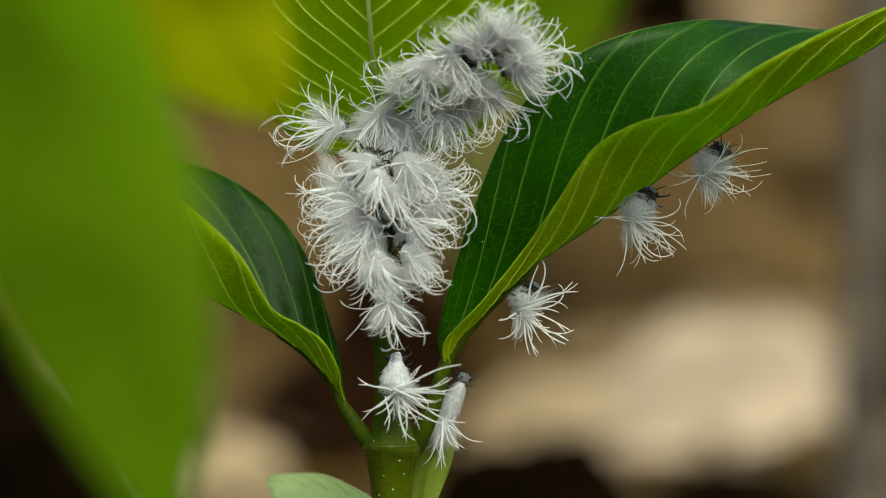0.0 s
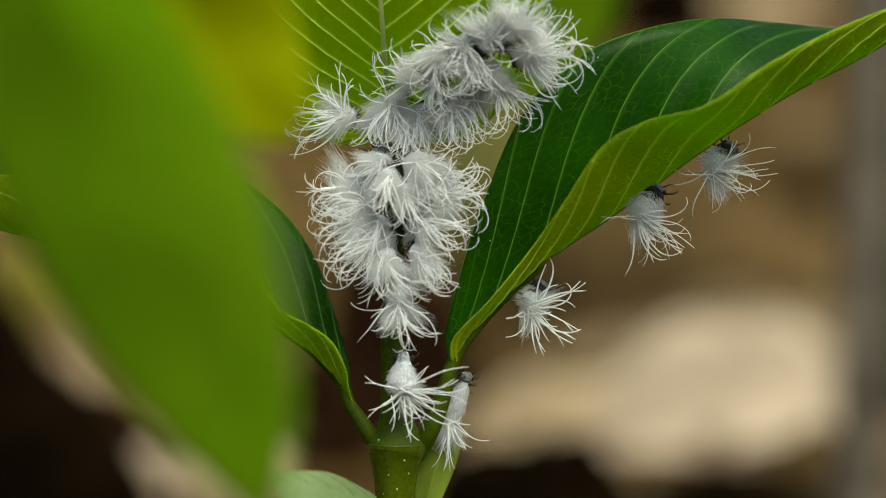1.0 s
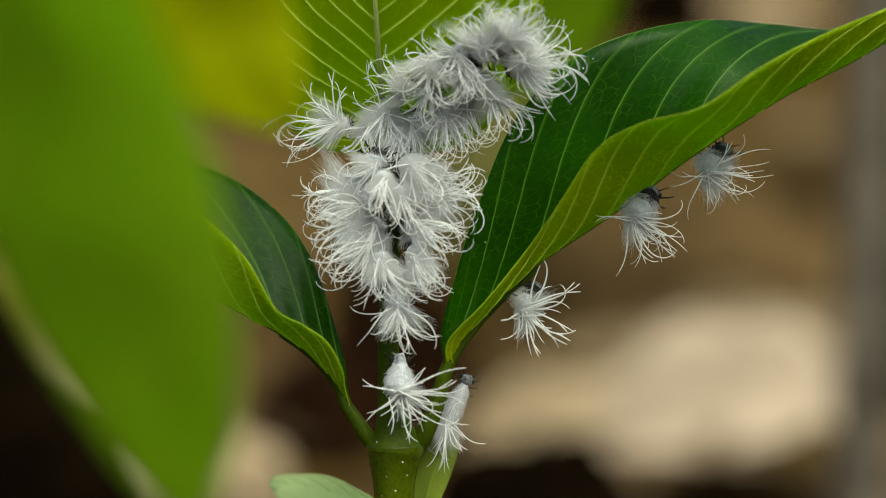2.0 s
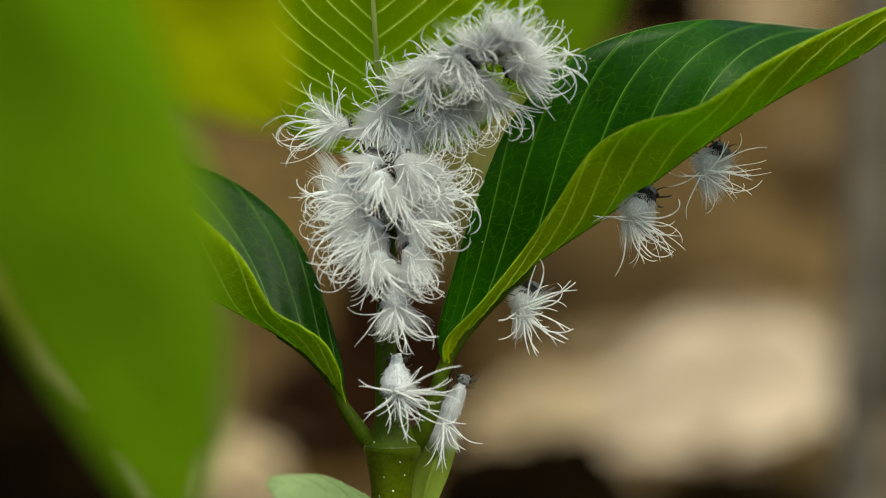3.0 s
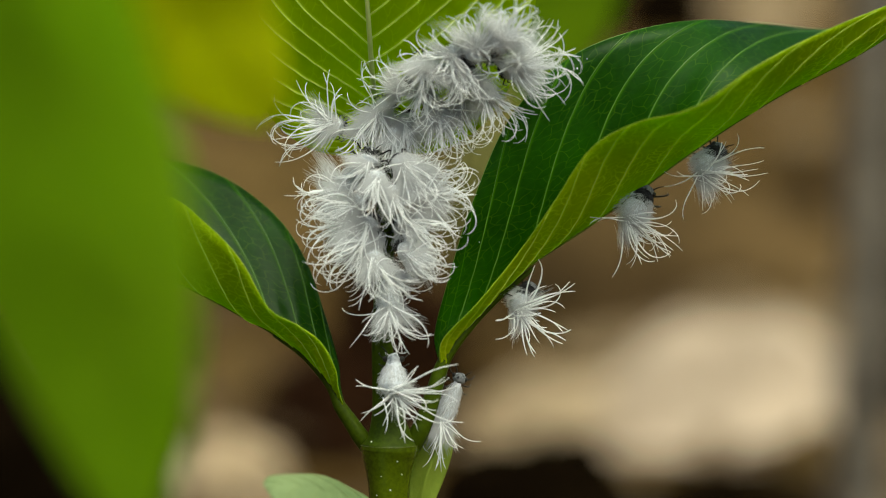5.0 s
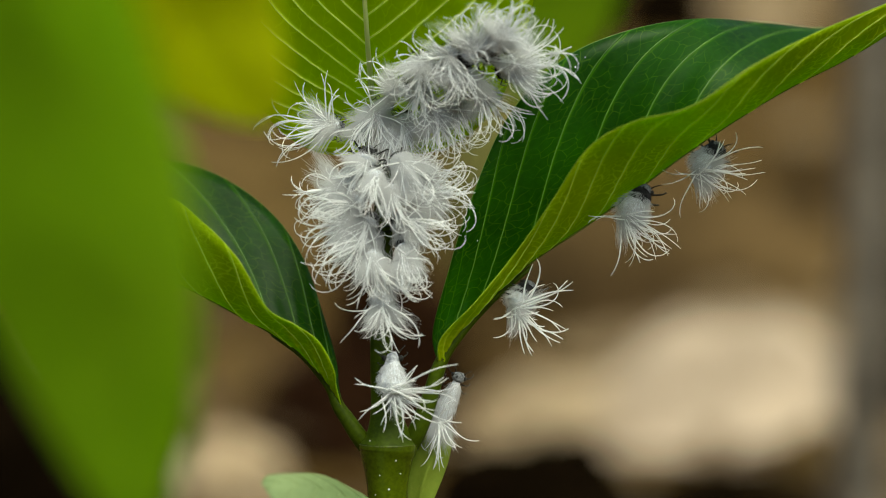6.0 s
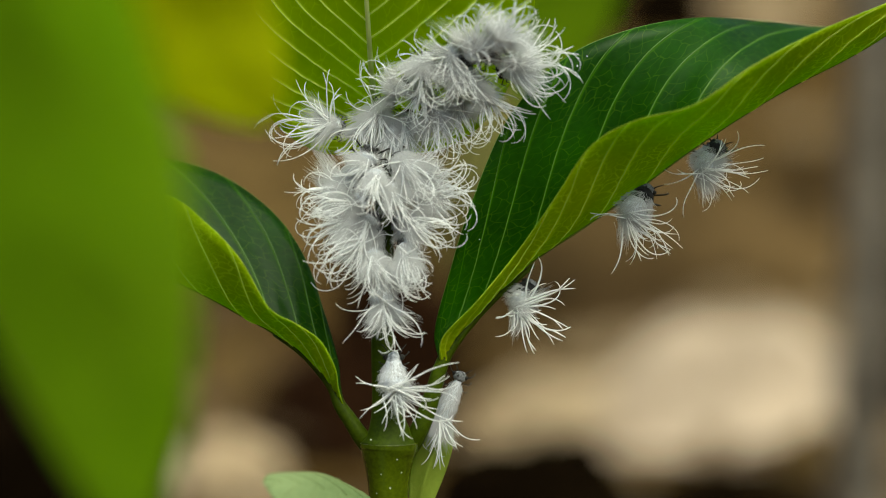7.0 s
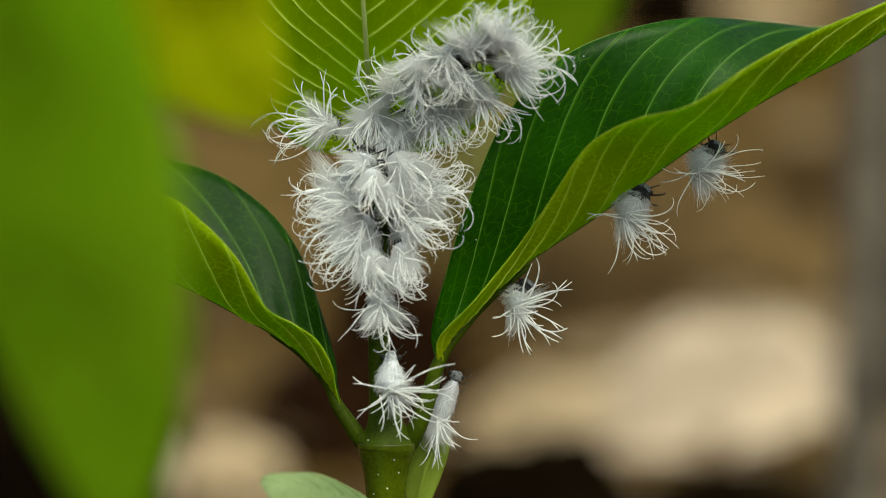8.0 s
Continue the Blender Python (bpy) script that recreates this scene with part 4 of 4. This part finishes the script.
# hanging under the fold of the large leaf
nymph(HANG_L, "right", (922, 548, 1), (24, 40, -16), 50, -40, 80, 10, (35, 70), (52, 62),
      ((25, 116, 15), (13, 106, -15), (35, 76, 120), (2, 78, -60), (342, 99, 55), (334, 92, -10), (320, 97, 25), (312, 94, -15), (285, 78, 20), (278, 76, 15), (228, 64, -60), (299, 71, 10),
       (356, 68, -20), (37, 66, -30), (70, 97, 60), (76, 82, -15), (205, 44, -30)), width=0.000155, felt=1.2)
nymph(HANG_L, "right", (1117, 388, 1), (34, 50, -12), 56, -45, 60, 16, (45, 85), (56, 66),
      ((257, 97, -25), (267, 85, -40), (306, 80, 80), (325, 111, -10), (326, 93, 90), (338, 95, -80), (19, 84, 100), (5, 52, -20), (345, 87, 20), (303, 59, 40), (309, 90, -30), (180, 52, 40),
       (190, 66, 45), (318, 83, 15), (313, 75, -35)), felt=1.2)
nymph(HANG_L, "right", (1248, 308, 3), (32, 46, -12), 52, -25, 75, 12, (45, 90), (62, 60),
      ((8, 114, 10), (16, 97, -25), (356, 115, 20), (347, 90, -15), (350, 104, 75), (308, 57, -120), (249, 95, 35), (280, 66, 15), (271, 60, 0), (173, 66, -30), (172, 50, -40), (203, 72, -30),
       (293, 45, 10), (45, 90, 70), (53, 84, 20), (4, 92, 10)), felt=1.2)

# on the backlit leaf
nymph(LEAF_L, "top", (590, 222, 0), (38, -8, -58), 35, 190, 60, 18, (55, 113), (68, 58),
      ((187, 128, 60), (199, 109, 100), (221, 116, 30), (214, 125, -50), (221, 118, 45), (205, 101, -58), (226, 74, 20), (90, 88, -15), (113, 62, -40), (77, 69, -40), (154, 67, 10), (125, 50, -40),
       (67, 51, -58), (192, 112, -90), (100, 70, 30), (118, 80, -60)))
nymph(LEAF_L, "top", (674, 200, 1), (37, 45, -58), 37, -100, 70, 24, (50, 97), (60, 77),
      ((111, 91, -40), (147, 65, -70), (173, 44, 70), (256, 72, -40), (242, 68, -10), (253, 94, -25), (285, 67, 10), (311, 73, 20), (333, 76, -40), (220, 61, -10), (27, 70, -58), (120, 70, 60)))
nymph(LEAF_L, "top", (757, 112, -6), (22, 24, -58), 37, -100, 110, 27, (44, 86), (56, 86),
      ((152, 59, -90), (173, 54, 70), (261, 74, 10), (258, 85, -15), (302, 62, -15), (318, 57, 20), (226, 53, -40), (286, 66, 10), (2, 50, -58), (140, 60, 40), (200, 56, 50)), legs=1.1)
nymph(LEAF_L, "top", (776, 195, -1), (-19, 45, -58), 38, -80, 55, 33, (55, 103), (78, 77),
      ((238, 76, 25), (253, 84, 15), (266, 80, 15), (281, 75, 30), (301, 78, 40), (322, 82, 70), (-3, 95, 15), (215, 79, -25), (290, 88, -30)))
nymph(LEAF_L, "top", (846, 84, -9), (-24, -27, -40), 44, 80, 95, 34, (44, 78), (53, 86),
      ((75, 80, -40), (86, 68, 30), (55, 79, -40), (110, 64, 30), (155, 62, -30)), legs=1.2)
nymph(LEAF_L, "top", (892, 68, -11), (-27, -24, -40), 42, 55, 85, 32, (44, 78), (51, 80),
      ((60, 70, -40), (80, 74, 20), (35, 62, -20)))
nymph(LEAF_L, "top", (822, 128, -6), (16, 21, -58), 43, -100, 100, 27, (44, 81), (60, 106),
      ((200, 60, 30), (240, 66, -40), (300, 64, 20)), legs=1.2)
nymph(LEAF_L, "top", (913, 114, -6), (-37, -14, -58), 37, -4, 58, 40, (60, 112), (84, 78),
      ((52, 104, 20), (40, 95, -80), (31, 97, 30), (32, 71, 10), (9, 115, -25), (347, 124, -58), (358, 88, 50), (345, 98, -58), (305, 113, 0), (312, 92, 80), (321, 90, 60), (327, 86, 90),
       (69, 56, 10), (60, 62, -40), (48, 70, 30), (20, 88, 40)), felt=1.1)
nymph(LEAF_L, "top", (858, 160, -3), (-21, 29, -58), 35, -62, 50, 27, (55, 103), (64, 61),
      ((340, 104, 25), (311, 115, -70), (295, 88, -40), (298, 85, 60), (292, 54, -100), (259, 104, -40), (250, 101, -70), (326, 54, 20), (347, 67, -25), (275, 92, 60)), dark=True)
nymph(LEAF_L, "top", (722, 222, 1), (11, 45, -58), 35, -82, 50, 24, (50, 92), (68, 61),
      ((262, 84, 20), (290, 76, 40), (248, 70, -40)))

nymph(LEAF_L, "top", (800, 96, -8), (24, 26, -40), 32, -130, 110, 24, (38, 76), (33, 58), ((128, 52, -60), (20, 60, 40)))
nymph(LEAF_L, "top", (750, 160, -2), (10, 22, -40), 36, -100, 60, 30, (38, 71), (39, 58), ((250, 60, 30), (200, 52, -40), (330, 56, 40)), legs=1.1)
nymph(LEAF_L, "top", (706, 160, -1), (24, 20, -20), 30, 165, 60, 10, (38, 81), (53, 58), ((140, 78, -60), (118, 66, -50), (170, 66, 60)))
nymph(LEAF_L, "top", (818, 178, 0), (-10, 34, -40), 40, -85, 60, 28, (50, 95), (70, 77), ((250, 88, -40), (275, 92, 30), (300, 84, 60)))
nymph(LEAF_L, "top", (646, 228, 1), (26, 14, -30), 34, -100, 50, 16, (38, 73), (43, 54), ((200, 66, 40), (230, 60, -40)))
nymph(LEAF_L, "top", (876, 100, -8), (-22, 12, -40), 32, 40, 130, 24, (38, 76), (31, 54), ((70, 72, -30), (100, 66, 30)))
nymph(LEAF_L, "top", (700, 244, 0), (6, 30, -40), 36, -95, 60, 22, (38, 76), (51, 58), ((250, 64, -20), (300, 66, 30)))

# round the stem
nymph(STEM_L, "stem", (652, 290, -4), (8, 26, -30), 44, -140, 70, 15, (38, 76), (49, 58), ((200, 60, -40), (240, 62, 20)), legs=1.1)
nymph(STEM_L, "stem", (746, 312, -3), (-30, 14, -40), 40, -10, 60, 16, (50, 86), (64, 58), ((40, 74, -40), (15, 78, 50), (55, 64, 40)))
nymph(STEM_L, "stem", (700, 342, -6), (-4, 24, -40), 38, -60, 50, 16, (44, 80), (58, 52), ((290, 70, 20), (320, 72, -20)))
nymph(STEM_L, "stem", (632, 362, -4), (20, 20, -40), 40, 205, 50, 18, (50, 91), (58, 58), ((185, 84, -60), (210, 86, 60)))
nymph(STEM_L, "stem", (656, 398, -4), (14, 18, -40), 36, 235, 60, 18, (44, 82), (49, 48), ((215, 80, 40), (250, 76, -50), (280, 60, -30)))
nymph(STEM_L, "stem", (716, 402, -3), (-16, 14, -40), 34, -60, 50, 14, (38, 71), (41, 42), ((290, 60, 30), (330, 66, 40)))
nymph(STEM_L, "stem", (668, 424, -3), (6, 20, -45), 32, 240, 50, 16, (40, 76), (52, 52), ((220, 76, 50), (255, 72, -50)))
nymph(STEM_L, "stem", (700, 492, -4), (-8, 30, -40), 36, -50, 60, 15, (38, 71), (43, 46), ((320, 62, 50), (285, 60, -40)))
nymph(STEM_L, "stem", (610, 336, -2), (46, 62, -14), 43, 190, 40, 11, (55, 97), (76, 80),
      ((167, 87, -90), (168, 80, -100), (186, 98, -10), (195, 86, 20), (187, 79, 0), (145, 47, -110), (200, 80, -25), (215, 84, -40), (150, 60, -60)), legs=1.0)
nymph(STEM_L, "stem", (668, 318, -7), (-3, 32, -58), 37, -90, 45, 11, (44, 80), (58, 54),
      ((237, 51, -15), (259, 69, 10), (268, 75, 10), (276, 70, 20), (289, 67, 30), (291, 81, 35), (225, 44, -10)))
nymph(STEM_L, "stem", (716, 292, -5), (-21, 24, -58), 38, -55, 40, 16, (55, 97), (97, 61),
      ((263, 80, 0), (300, 75, 10), (275, 66, 10), (22, 65, 25), (285, 92, -10), (315, 84, 20)))
nymph(STEM_L, "stem", (758, 348, -4), (-37, 27, -58), 42, -5, 55, 20, (55, 95), (73, 67),
      ((62, 78, -15), (51, 90, 80), (27, 104, -70), (23, 84, 70), (3, 88, 0), (325, 76, -150), (312, 92, -130), (311, 96, 30), (340, 86, -100), (350, 80, 15), (15, 84, -20)))
nymph(STEM_L, "stem", (726, 392, -5), (-35, 8, -58), 38, -25, 40, 20, (61, 103), (73, 60),
      ((356, 86, -10), (325, 78, 60), (318, 84, -40), (309, 88, -10), (332, 84, 80), (340, 92, -60), (300, 76, 60)), legs=1.1)
nymph(STEM_L, "stem", (622, 392, -4), (32, 29, -58), 43, 196, 48, 18, (61, 103), (73, 77),
      ((180, 95, -50), (176, 86, 120), (222, 84, -58), (205, 78, 60), (190, 74, -80), (168, 62, 50), (212, 90, 80)))
nymph(STEM_L, "stem", (642, 432, -5), (21, 37, -58), 40, 222, 42, 20, (61, 103), (68, 64),
      ((195, 80, 25), (221, 110, 50), (222, 117, -110), (221, 86, -110), (238, 70, -70), (206, 84, 70), (214, 78, -60), (232, 92, 40)))
nymph(STEM_L, "stem", (664, 462, -6), (3, 42, -58), 37, -80, 55, 16, (50, 86), (64, 52),
      ((250, 68, -40), (262, 74, -60), (290, 62, 20), (320, 108, 30), (336, 98, 45), (244, 82, -60), (326, 90, 55)))
nymph("white nymph with a smooth waxy back crawling on the stem", "stem", (728, 452, -6), (-20, 30, -48), 36, -46, 34, 30, (45, 84), (84, 60),
      ((325, 88, 25), (314, 82, -10), (319, 60, 45), (288, 66, -15), (300, 76, 15), (240, 32, -120), (335, 70, 60), (280, 52, -40)), felt=0.8,
      jig=((0, 0, 0, 0), (1.5, 0, 0, -4), (3, 0, 0, -16), (3.7, 0, 0, -16), (4.1, 0, -4, 8), (4.5, 0, -8, 32), (4.8, 0, -6, 25), (5.6, -6, 0, -22), (8, -6, 0, -26)))
nymph(STEM_L, "stem", (686, 538, -5), (2, 56, -10), 46, -80, 50, 16, (50, 85), (72, 56),
      ((175, 77, -60), (230, 87, 0), (224, 62, -70), (242, 72, -80), (278, 75, 20), (292, 92, 15), (308, 102, -70), (322, 80, 50), (330, 84, 70), (312, 70, 35), (345, 55, 10), (328, 66, 40)), dark=False,
      jig=((0, 0, 0, 0), (1.5, 7, 4, 3), (3, 10, 6, 3), (4.5, 10, 7, 3), (6, -4, 4, 0), (8, -4, 4, 0)))


def jig_at(rows, t):
    """A nymph's own shift and turn at t seconds, between its rows."""
    for (t0, *p), (t1, *q) in zip(rows, rows[1:]):
        if t <= t1:
            f = max(0.0, (t - t0) / (t1 - t0))
            x, y, a = (u + (v - u) * f for u, v in zip(p, q))
            return Matrix.Translation((x * 1e-4, -y * 1e-4, 0)), Matrix.Rotation(radians(a), 4, "Z")
    return Matrix(), Matrix()


def tremble(seed, i):
    """The plumes shiver a little in the wind."""
    rnd = random.Random(seed * 100 + i)
    return Euler((rnd.gauss(0, 0.02), rnd.gauss(0, 0.02), rnd.gauss(0, 0.022))).to_matrix().to_4x4()


def motions():
    for ob, host, extra in MOVES:
        rows = []
        for i, t in enumerate(TIMES):
            m = swayed(host, i)
            if isinstance(extra, tuple):
                base, jig = extra
                shift, turn = jig_at(jig, t)
                at = Matrix.Translation(base.translation)
                rows.append((t, VIEW @ m @ shift @ at @ turn @ tremble(len(rows) + round(base.translation.x * 1e5), i) @ at.inverted() @ base))
            elif extra is plant:
                rows.append((t, swayed("stem", i).inverted() @ m))
            elif extra is shrub:
                rows.append((t, m))
            else:
                rows.append((t, VIEW @ m))
        walk(ob, rows)
    walk(near_leaf, [(t, near_swing(dx)) for t, dx in NEAR])


shrub.matrix_world = VIEW
motions()
